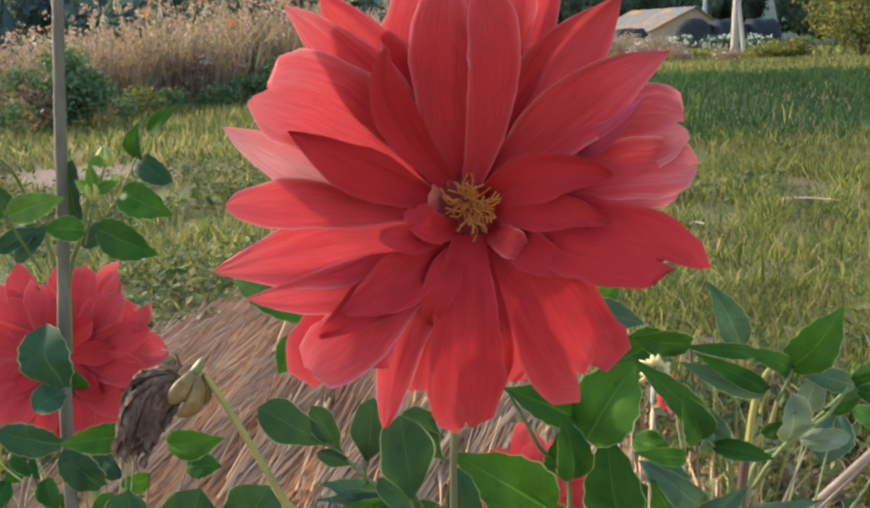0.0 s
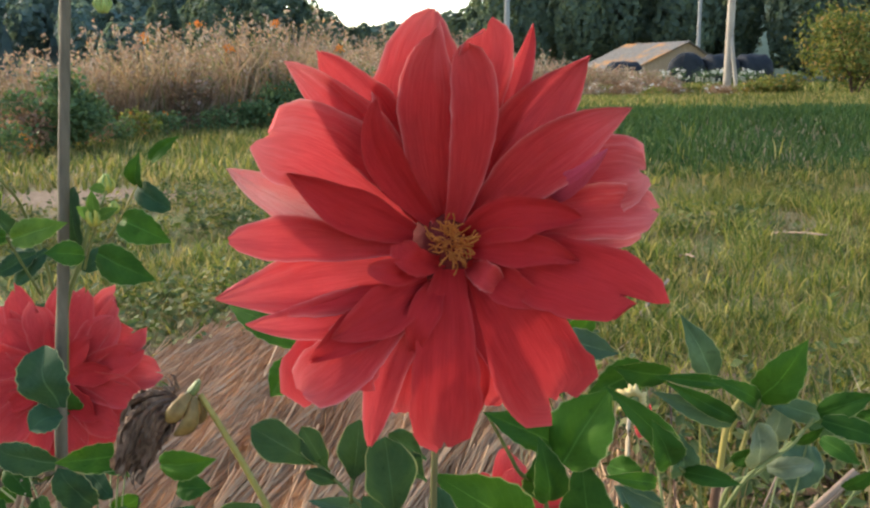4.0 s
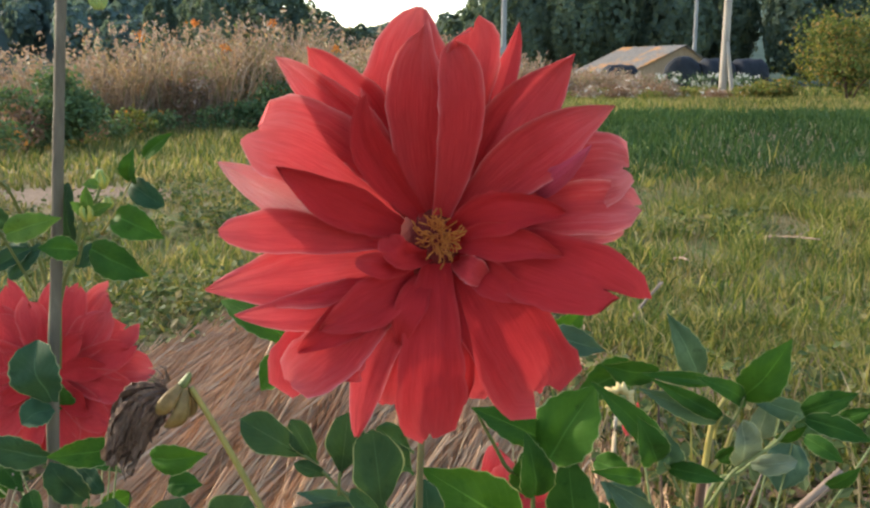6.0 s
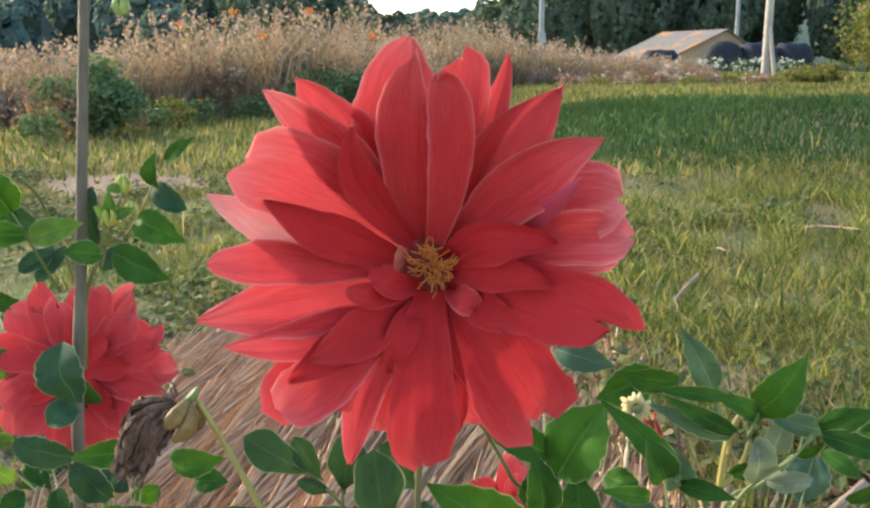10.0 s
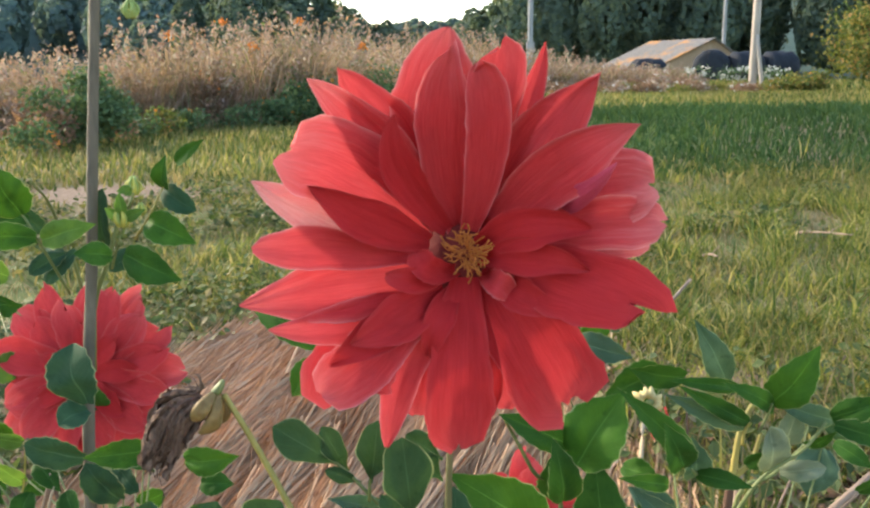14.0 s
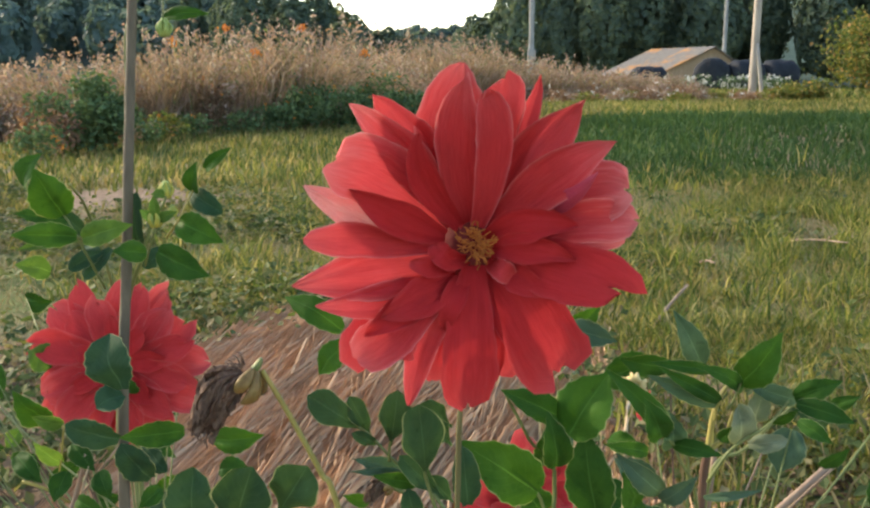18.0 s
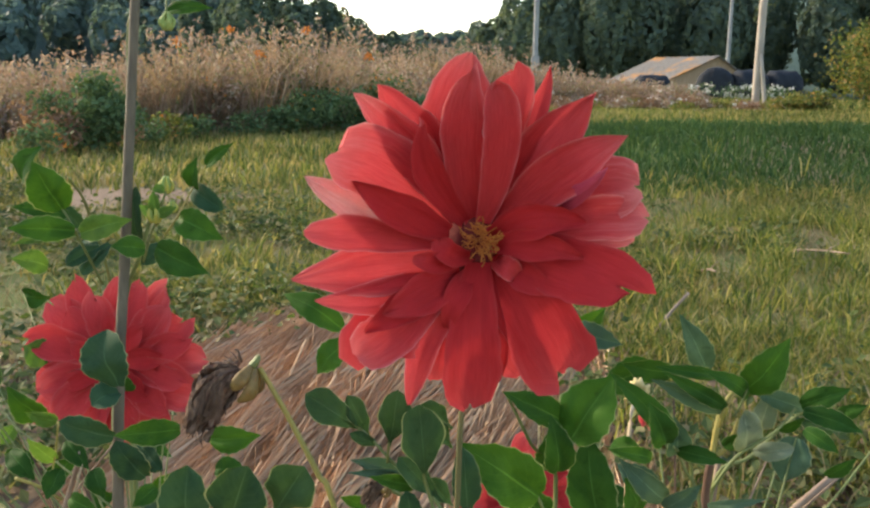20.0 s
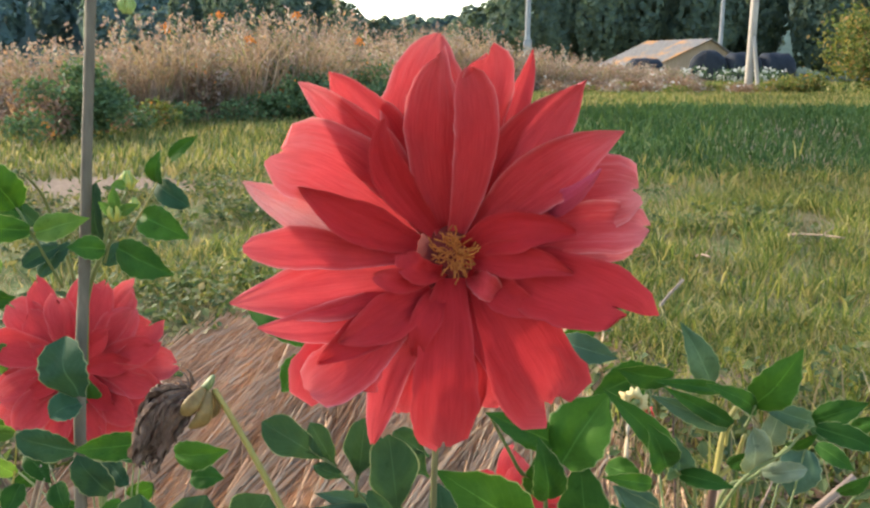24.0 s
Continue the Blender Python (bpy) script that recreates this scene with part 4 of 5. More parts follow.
petal(bloom, (0.8, 0.6, -1.2), (3.6, 3.1, 2.0), (6.0, 4.5, 4.3), 2.39, 0.52, 0.02, 0.22, 0, (), "red")
petal(bloom, (3.0, 1.7, -0.9), (4.2, 2.1, 2.0), (5.3, 3.2, 3.8), 1.00, 0.42, 0.02, -0.4, 0, (), "purple")
petal(bloom, (1.2, 0.5, -1.6), (4.6, 2.4, 0.9), (7.1, 2.5, 2.2), 2.92, 0.72, 0.52, 0.2, 0.02, ((0.1, 0.05),), "red")
petal(bloom, (1.1, 0.2, -1.2), (4.5, 1.0, 1.2), (7.5, 1.1, 2.1), 2.11, 0.7, 0.36, 0.25, 0, ((-0.3, 0.03),), "red")
petal(bloom, (1.2, 0.0, -1.6), (4.2, 0.2, 0.5), (7.1, 0.2, 1.2), 1.18, 0.6, 0.25, 0.1, 0, (), "red")
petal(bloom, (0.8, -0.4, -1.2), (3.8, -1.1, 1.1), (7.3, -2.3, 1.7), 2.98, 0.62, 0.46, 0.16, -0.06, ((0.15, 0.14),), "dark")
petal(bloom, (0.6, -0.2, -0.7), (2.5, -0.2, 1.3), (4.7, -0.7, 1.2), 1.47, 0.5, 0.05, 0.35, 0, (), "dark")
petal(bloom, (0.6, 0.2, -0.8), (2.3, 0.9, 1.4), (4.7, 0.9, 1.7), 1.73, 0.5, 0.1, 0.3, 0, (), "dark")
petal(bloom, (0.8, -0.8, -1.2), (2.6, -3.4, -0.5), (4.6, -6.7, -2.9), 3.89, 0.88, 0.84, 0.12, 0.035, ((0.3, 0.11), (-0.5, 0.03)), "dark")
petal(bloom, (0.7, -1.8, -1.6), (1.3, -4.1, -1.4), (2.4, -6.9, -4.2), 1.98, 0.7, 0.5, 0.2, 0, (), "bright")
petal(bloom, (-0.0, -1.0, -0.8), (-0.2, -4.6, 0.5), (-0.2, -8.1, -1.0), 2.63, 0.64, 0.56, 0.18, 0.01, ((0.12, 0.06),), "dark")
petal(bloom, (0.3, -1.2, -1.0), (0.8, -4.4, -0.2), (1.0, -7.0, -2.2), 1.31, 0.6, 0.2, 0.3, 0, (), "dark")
petal(bloom, (-1.0, -2.3, -1.6), (-1.7, -4.8, -0.8), (-2.0, -7.0, -2.5), 1.42, 0.7, 0.6, 0.2, 0, (), "bright")
petal(bloom, (-1.0, -2.0, -1.2), (-2.4, -4.7, 0.1), (-3.2, -8.0, -0.9), 1.66, 0.5, 0.1, 0.28, 0, (), "red")
petal(bloom, (-1.4, -1.7, -1.2), (-3.6, -3.9, 0.9), (-5.6, -5.5, 1.3), 2.45, 0.66, 0.42, 0.25, 0, (), "red")
petal(bloom, (-1.8, -1.4, -1.6), (-3.9, -3.6, 0.2), (-4.9, -5.9, 0.4), 3.62, 0.8, 0.8, 0.15, 0.06, ((0.2, 0.03),), "bright")
petal(bloom, (-1.0, -1.7, -0.8), (-3.2, -3.0, 1.4), (-5.2, -4.3, 1.6), 1.64, 0.5, 0.06, 0.45, 0, (), "dark")
petal(bloom, (-1.3, -1.6, -1.6), (-4.5, -2.7, 1.0), (-7.4, -2.9, 2.5), 1.81, 0.5, 0.03, 0.3, 0, (), "red")
petal(bloom, (-1.4, -0.9, -1.3), (-4.9, -1.4, 1.2), (-8.5, -2.0, 2.3), 2.83, 0.5, 0.03, 0.2, 0, (), "red")
petal(bloom, (-1.6, -0.1, -0.9), (-4.9, 0.1, 1.8), (-7.9, 0.1, 3.0), 1.61, 0.66, 0.24, 0.3, 0, (), "red")
petal(bloom, (-1.6, 0.3, -1.3), (-5.1, 1.2, 1.4), (-7.9, 2.6, 3.1), 2.31, 0.5, 0.03, -0.25, 0, (), "pale")
petal(bloom, (-1.3, 0.9, -1.2), (-4.1, 3.0, 1.9), (-6.6, 3.5, 4.1), 3.23, 0.72, 0.46, 0.16, -0.04, ((0.3, 0.03),), "red")
petal(bloom, (-1.0, 1.1, -1.2), (-3.6, 4.3, 1.8), (-5.8, 6.2, 3.7), 2.14, 0.5, 0.03, 0.42, 0, (), "red")
petal(bloom, (-0.9, 1.3, -1.6), (-3.1, 4.6, 1.0), (-4.8, 6.8, 2.6), 2.61, 0.52, 0.06, 0.25, 0, (), "red")
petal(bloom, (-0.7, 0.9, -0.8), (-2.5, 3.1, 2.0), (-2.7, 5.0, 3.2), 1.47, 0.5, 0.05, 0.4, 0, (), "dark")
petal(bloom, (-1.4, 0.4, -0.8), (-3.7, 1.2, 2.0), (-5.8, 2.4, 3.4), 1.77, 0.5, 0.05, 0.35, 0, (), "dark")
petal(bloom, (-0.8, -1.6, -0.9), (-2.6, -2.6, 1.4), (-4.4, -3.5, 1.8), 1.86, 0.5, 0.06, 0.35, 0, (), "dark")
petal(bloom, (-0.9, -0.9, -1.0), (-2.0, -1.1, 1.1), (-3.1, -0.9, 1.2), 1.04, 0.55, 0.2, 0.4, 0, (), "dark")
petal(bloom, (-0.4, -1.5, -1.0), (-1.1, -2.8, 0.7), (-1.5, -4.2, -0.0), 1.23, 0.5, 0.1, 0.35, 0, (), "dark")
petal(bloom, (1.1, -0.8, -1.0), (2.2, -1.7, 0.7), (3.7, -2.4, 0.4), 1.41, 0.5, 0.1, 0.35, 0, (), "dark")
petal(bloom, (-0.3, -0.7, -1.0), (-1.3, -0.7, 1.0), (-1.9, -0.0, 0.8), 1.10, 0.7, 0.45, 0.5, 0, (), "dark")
petal(bloom, (0.8, -0.9, -1.0), (1.2, -1.2, 0.7), (2.0, -1.7, -0.0), 1.13, 0.6, 0.22, 0.25, 0, (), "red")


def stamens(head, radius, count, length, seed):
    """The open heart: a domed disc and ragged ochre filaments."""
    rng = random.Random(seed)
    verts, faces = [], []
    for i in range(6):
        for k in range(14):
            a, e = 2 * math.pi * k / 14, i / 5 * math.pi / 2
            verts.append((radius * 3.2 * math.cos(a) * math.cos(e), radius * 3.2 * math.sin(a) * math.cos(e), -0.0165 + radius * 1.7 * math.sin(e) ** 2))
    faces = [(i * 14 + k, i * 14 + (k + 1) % 14, (i + 1) * 14 + (k + 1) % 14, (i + 1) * 14 + k) for i in range(5) for k in range(14)]
    part("disc", mesh("disc", verts, faces, M["heart"]), head)
    for _ in range(count):
        a, r = rng.uniform(0, 6.28), radius * math.sqrt(rng.uniform(0, 1)) * 0.8
        p = Vector((r * math.cos(a), r * math.sin(a), 0.001))
        d = Vector((math.cos(a) * 0.5 + rng.uniform(-0.7, 0.7), math.sin(a) * 0.5 + rng.uniform(-0.8, 0.5), rng.uniform(0.1, 0.7))).normalized() * length * rng.uniform(0.5, 1.2)
        bend = Vector((rng.uniform(-1, 1), rng.uniform(-1, 1), 0)) * length * 0.25
        tube("stamen", [p, p + d * 0.5 + bend, p + d], 0.00026, 0.00034, M["stamen"], head, "", 5, 3)


stamens(bloom, 0.0056, 70, 0.0078, 4)


def ring_bloom(head, rings, seed, cup=0.2, squash=(1.0, 1.0)):
    """A full bloom of petals in rings: count, length and width in cm, lift of the tip, width left at the tip, tone."""
    rng = random.Random(seed)
    for i, (count, ln, w, lift, end, tone) in enumerate(rings):
        for k in range(count):
            a = 2 * math.pi * (k + 0.5 * (i % 2) + rng.uniform(-0.2, 0.2)) / count
            q, c, s = ln * rng.uniform(0.88, 1.08), math.cos(a) * squash[0], math.sin(a) * squash[1]
            d = 0.09 * rng.uniform(-1, 1)
            nicks = ((rng.uniform(-0.3, 0.3), rng.uniform(0.04, 0.12)),)
            petal(head, (0.5 * c, 0.5 * s, -0.3 + 0.1 * i), (0.55 * q * (c - d * s), 0.55 * q * (s + d * c), 0.15 + 0.5 * lift + 0.2 * i + rng.uniform(-0.1, 0.1)), (q * c, q * s, lift + rng.uniform(-0.5, 0.5)), w * rng.uniform(0.85, 1.15), 0.66, end, cup, rng.uniform(-0.05, 0.05), nicks, tone, rows=13, cols=11)


second = part("bloom", None, left_plant, "red dahlia bloom half hidden behind the stake")
second.matrix_local = pose(-0.352, 0.945, 0.776, 72, -4, -4)
ring_bloom(second, [(13, 11.0, 4.4, -0.4, 0.3, "bright"), (12, 9.8, 3.9, 0.3, 0.26, "bright"), (7, 6.0, 2.6, 0.7, 0.15, "dark")], 11, 0.16, (1.04, 0.96))
stamens(second, 0.007, 24, 0.007, 9)
third = part("bloom", None, right_plant, "red dahlia bloom low between leaves")
third.matrix_local = pose(0.110, 0.672, 0.738, 70, 5, 10)
ring_bloom(third, [(12, 6.0, 2.5, 0.0, 0.4, "bright"), (10, 5.2, 2.2, 1.2, 0.4, "bright"), (8, 3.4, 1.8, 2.0, 0.3, "bright")], 12)

leaf(left_plant, (-0.264, 0.923, 1.176), (-0.210, 0.914, 1.182), 0.0155, "b", -15)
leaf(left_plant, (-0.295, 0.814, 0.794), (-0.307, 0.816, 0.853), 0.0491, "t", -19)
leaf(left_plant, (-0.293, 0.808, 0.789), (-0.314, 0.788, 0.783), 0.0266, "t", 24)
leaf(main_plant, (0.129, 0.513, 0.872), (0.156, 0.514, 0.918), 0.0340, "b", -22)
leaf(main_plant, (0.119, 0.541, 0.837), (0.123, 0.519, 0.885), 0.0230, "d", 1)
leaf(main_plant, (0.151, 0.517, 0.812), (0.139, 0.510, 0.879), 0.0290, "d", -18)
leaf(main_plant, (0.201, 0.521, 0.869), (0.152, 0.502, 0.924), 0.0143, "d", 3)
leaf(main_plant, (0.163, 0.544, 0.856), (0.184, 0.528, 0.853), 0.0145, "b", -19)
leaf(main_plant, (0.200, 0.553, 0.812), (0.171, 0.560, 0.834), 0.0199, "s", 6)
leaf(main_plant, (0.187, 0.557, 0.796), (0.173, 0.531, 0.835), 0.0249, "d", 22)
leaf(main_plant, (0.134, 0.549, 0.937), (0.153, 0.539, 0.957), 0.0140, "b", 14)
leaf(main_plant, (0.129, 0.535, 0.943), (0.162, 0.520, 0.937), 0.0156, "s", 7)
leaf(main_plant, (0.116, 0.559, 0.790), (0.101, 0.536, 0.824), 0.0249, "d", 3)
leaf(main_plant, (-0.028, 0.537, 0.940), (-0.070, 0.547, 0.963), 0.0179, "b", 17)
leaf(main_plant, (-0.024, 0.536, 0.931), (-0.046, 0.535, 0.908), 0.0179, "b", 13)
leaf(main_plant, (0.056, 0.511, 0.914), (0.048, 0.520, 0.946), 0.0151, "d", 2)
leaf(left_plant, (-0.354, 0.842, 0.974), (-0.370, 0.818, 1.024), 0.0373, "b", 5)
leaf(left_plant, (-0.408, 0.872, 1.001), (-0.375, 0.848, 1.038), 0.0237, "d", -6)
leaf(left_plant, (-0.362, 0.872, 0.963), (-0.409, 0.848, 0.976), 0.0184, "d", 9)
leaf(left_plant, (-0.342, 0.842, 0.952), (-0.400, 0.818, 0.958), 0.0230, "b", -3)
leaf(left_plant, (-0.350, 0.862, 0.945), (-0.406, 0.838, 0.939), 0.0139, "y", 11)
leaf(left_plant, (-0.332, 0.832, 0.951), (-0.272, 0.808, 0.970), 0.0222, "y", 8)
leaf(left_plant, (-0.373, 0.842, 0.914), (-0.398, 0.818, 0.927), 0.0223, "y", 12)
leaf(left_plant, (-0.334, 0.882, 0.927), (-0.361, 0.858, 0.913), 0.0184, "t", 9)
leaf(left_plant, (-0.326, 0.892, 0.929), (-0.350, 0.868, 0.900), 0.0185, "t", 6)
leaf(left_plant, (-0.263, 0.822, 0.938), (-0.288, 0.798, 0.945), 0.0208, "d", 2)
leaf(left_plant, (-0.292, 0.892, 0.930), (-0.287, 0.868, 0.993), 0.0223, "t", -14)
leaf(left_plant, (-0.258, 0.842, 0.935), (-0.200, 0.818, 0.914), 0.0310, "d", 12)
leaf(left_plant, (-0.237, 0.852, 0.965), (-0.186, 0.828, 0.948), 0.0279, "b", 0)
leaf(left_plant, (-0.231, 0.882, 0.993), (-0.193, 0.858, 0.974), 0.0205, "t", 10)
leaf(left_plant, (-0.225, 0.872, 0.994), (-0.215, 0.848, 1.028), 0.0172, "d", -7)
leaf(left_plant, (-0.212, 0.872, 1.018), (-0.178, 0.848, 1.043), 0.0130, "b", 6)
leaf(left_plant, (-0.264, 0.892, 0.929), (-0.284, 0.868, 0.913), 0.0170, "t", -13)
leaf(left_plant, (-0.356, 0.892, 0.946), (-0.369, 0.868, 0.976), 0.0153, "t", 14)
leaf(left_plant, (-0.355, 0.902, 0.935), (-0.337, 0.878, 0.918), 0.0165, "t", -9)
leaf(left_plant, (-0.299, 0.802, 0.743), (-0.343, 0.778, 0.768), 0.0261, "t", -11)
leaf(left_plant, (-0.223, 0.782, 0.761), (-0.281, 0.758, 0.763), 0.0230, "b", -3)
leaf(left_plant, (-0.272, 0.812, 0.694), (-0.292, 0.788, 0.742), 0.0285, "t", 1)
leaf(left_plant, (-0.179, 0.732, 0.773), (-0.127, 0.708, 0.787), 0.0238, "b", 13)
leaf(left_plant, (-0.384, 0.832, 0.749), (-0.410, 0.808, 0.792), 0.0274, "b", -7)
leaf(left_plant, (-0.362, 0.812, 0.755), (-0.382, 0.788, 0.773), 0.0139, "y", -2)
leaf(left_plant, (-0.386, 0.852, 0.693), (-0.403, 0.828, 0.726), 0.0171, "y", 3)
leaf(left_plant, (-0.381, 0.872, 0.707), (-0.348, 0.848, 0.685), 0.0195, "d", -11)
leaf(left_plant, (-0.376, 0.842, 0.687), (-0.383, 0.818, 0.663), 0.0216, "d", 4)
leaf(left_plant, (-0.344, 0.852, 0.683), (-0.324, 0.828, 0.661), 0.0203, "d", -7)
leaf(left_plant, (-0.446, 0.872, 0.693), (-0.409, 0.848, 0.671), 0.0212, "d", -14)
leaf(left_plant, (-0.291, 0.852, 0.716), (-0.261, 0.828, 0.694), 0.0197, "t", 9)
leaf(left_plant, (-0.269, 0.832, 0.673), (-0.286, 0.808, 0.662), 0.0186, "d", -8)
leaf(left_plant, (-0.353, 0.812, 0.670), (-0.314, 0.788, 0.663), 0.0186, "b", -1)
leaf(main_plant, (-0.146, 0.552, 0.783), (-0.138, 0.528, 0.838), 0.0309, "t", 6)
leaf(main_plant, (-0.112, 0.542, 0.786), (-0.093, 0.518, 0.843), 0.0314, "g", 6)
leaf(main_plant, (-0.081, 0.542, 0.796), (-0.054, 0.518, 0.844), 0.0282, "g", 6)
leaf(main_plant, (-0.005, 0.458, 0.898), (-0.037, 0.442, 0.927), 0.0145, "g", 8)
leaf(main_plant, (-0.002, 0.463, 0.893), (-0.013, 0.447, 0.924), 0.0094, "g", 8)
leaf(main_plant, (0.005, 0.458, 0.889), (-0.011, 0.442, 0.903), 0.0059, "g", 8)
leaf(main_plant, (0.011, 0.448, 0.893), (0.017, 0.432, 0.933), 0.0142, "g", 8)
leaf(main_plant, (0.033, 0.438, 0.876), (0.030, 0.422, 0.928), 0.0191, "g", 8)
leaf(main_plant, (0.049, 0.468, 0.897), (0.031, 0.452, 0.918), 0.0112, "g", 8)
leaf(main_plant, (0.049, 0.473, 0.882), (0.034, 0.457, 0.905), 0.0120, "g", 8)
leaf(main_plant, (0.016, 0.468, 0.868), (-0.012, 0.452, 0.882), 0.0097, "s", 8)
leaf(main_plant, (0.018, 0.463, 0.868), (-0.014, 0.447, 0.876), 0.0054, "s", 8)
leaf(main_plant, (0.027, 0.458, 0.863), (0.000, 0.442, 0.876), 0.0089, "b", 8)
leaf(main_plant, (0.044, 0.458, 0.852), (0.018, 0.442, 0.888), 0.0107, "g", 8)
leaf(main_plant, (0.050, 0.468, 0.845), (0.035, 0.452, 0.870), 0.0098, "g", 8)
leaf(main_plant, (0.058, 0.428, 0.864), (0.055, 0.412, 0.907), 0.0140, "t", 8)
leaf(main_plant, (-0.009, 0.508, 0.824), (-0.024, 0.492, 0.837), 0.0080, "b", 8)
leaf(main_plant, (0.024, 0.458, 0.843), (0.022, 0.442, 0.866), 0.0121, "t", 8)
leaf(main_plant, (0.107, 0.498, 0.837), (0.054, 0.482, 0.881), 0.0313, "b", 8)
leaf(main_plant, (0.121, 0.508, 0.851), (0.113, 0.492, 0.897), 0.0187, "d", 8)
leaf(main_plant, (0.125, 0.518, 0.883), (0.083, 0.502, 0.909), 0.0174, "d", 8)

leaf(right_plant, (0.259, 0.555, 0.894), (0.279, 0.535, 0.938), 0.0229, "b", -7)
leaf(right_plant, (0.239, 0.585, 0.897), (0.212, 0.565, 0.946), 0.0176, "s", -3)
leaf(right_plant, (0.242, 0.565, 0.901), (0.191, 0.545, 0.914), 0.0085, "d", -2)
leaf(right_plant, (0.245, 0.555, 0.880), (0.188, 0.535, 0.907), 0.0140, "s", -10)
leaf(right_plant, (0.244, 0.550, 0.883), (0.194, 0.530, 0.915), 0.0103, "d", -8)
leaf(right_plant, (0.261, 0.555, 0.890), (0.222, 0.535, 0.916), 0.0110, "d", 8)
leaf(right_plant, (0.309, 0.575, 0.874), (0.262, 0.555, 0.895), 0.0130, "s", -13)
leaf(right_plant, (0.303, 0.565, 0.880), (0.328, 0.545, 0.900), 0.0149, "d", -12)
leaf(right_plant, (0.301, 0.555, 0.879), (0.336, 0.535, 0.872), 0.0136, "d", -10)
leaf(right_plant, (0.278, 0.585, 0.852), (0.280, 0.565, 0.885), 0.0151, "w", -7)
leaf(right_plant, (0.260, 0.555, 0.847), (0.254, 0.535, 0.885), 0.0181, "w", 11)
leaf(right_plant, (0.206, 0.535, 0.853), (0.199, 0.515, 0.888), 0.0162, "s", 2)
leaf(right_plant, (0.205, 0.525, 0.860), (0.233, 0.505, 0.861), 0.0107, "d", -8)
leaf(right_plant, (0.192, 0.510, 0.871), (0.176, 0.490, 0.907), 0.0170, "d", -2)
leaf(right_plant, (0.180, 0.495, 0.868), (0.148, 0.475, 0.882), 0.0088, "b", 6)
leaf(right_plant, (0.193, 0.505, 0.834), (0.158, 0.485, 0.870), 0.0149, "s", -14)
leaf(right_plant, (0.193, 0.505, 0.828), (0.211, 0.485, 0.854), 0.0123, "s", 0)
leaf(right_plant, (0.225, 0.515, 0.825), (0.258, 0.495, 0.840), 0.0060, "s", 1)
leaf(right_plant, (0.268, 0.555, 0.847), (0.288, 0.535, 0.859), 0.0117, "w", 0)
leaf(right_plant, (0.249, 0.565, 0.847), (0.262, 0.545, 0.866), 0.0102, "d", -2)
leaf(right_plant, (0.320, 0.595, 0.849), (0.339, 0.575, 0.839), 0.0117, "d", 1)
leaf(right_plant, (0.349, 0.615, 0.802), (0.362, 0.595, 0.825), 0.0108, "d", 4)
leaf(right_plant, (0.354, 0.615, 0.854), (0.366, 0.595, 0.869), 0.0107, "d", -8)
leaf(right_plant, (0.291, 0.575, 0.857), (0.303, 0.555, 0.874), 0.0079, "b", 14)


def fill(plant, count, lo, hi, hub, seed):
    """Lower leaves of a plant on thin stalks, in the shade of the upper ones."""
    rng = random.Random(seed)
    for k in range(count):
        p = Vector([rng.uniform(a, c) for a, c in zip(lo, hi)])
        ln, an = rng.uniform(0.035, 0.065), rng.uniform(0, 6.28)
        q = p + Vector((math.cos(an) * ln, -0.35 * ln * rng.random(), math.sin(an) * ln * 0.7 - 0.1 * ln))
        leaf(plant, tuple(p), tuple(q), rng.uniform(0.022, 0.036), rng.choice("dddbbsy" if k % 3 else "ddg"), rng.randint(-40, 40))
        root = Vector(hub) + Vector((0, 0, p.z * rng.uniform(0.55, 0.8)))
        tube("leaf_stalk", [tuple(p), tuple(p.lerp(root, 0.5) - Vector((0, 0, 0.015))), tuple(root)], 0.0012, 0.0022, M[rng.choice(("stem", "stem", "brown_stem"))], plant, "", 6, 3)


fill(left_plant, 46, (-0.72, 0.92, 0.35), (-0.24, 1.25, 0.80), (-0.31, 0.87, 0), 41)
fill(right_plant, 22, (0.17, 0.66, 0.45), (0.62, 0.98, 0.84), (0.25, 0.60, 0), 42)
fill(main_plant, 14, (0.06, 0.52, 0.56), (0.22, 0.66, 0.80), (0.05, 0.43, 0), 43)

# stems of the main plant, down to the soil
tube("stem", [(0.0605, 0.4050, 1.0082), (0.056, 0.398, 0.955), (0.052, 0.392, 0.90), (0.05, 0.41, 0.6), (0.05, 0.43, -0.03)], 0.0021, 0.0028, M["olive_stem"], main_plant, "olive green flower stalk")
tube("calyx", [(0.0603, 0.3960, 1.0262), (0.0604, 0.4010, 1.0210), (0.0605, 0.4050, 1.0082)], 0.008, 0.003, M["bud_green"], main_plant, "green calyx behind the bloom", 12)
tube("leaf_stalk", [(-0.024, 0.450, 0.915), (-0.004, 0.450, 0.901), (0.016, 0.450, 0.879), (0.037, 0.450, 0.860), (0.054, 0.440, 0.839)], 0.0011, 0.002, M["stem"], main_plant)
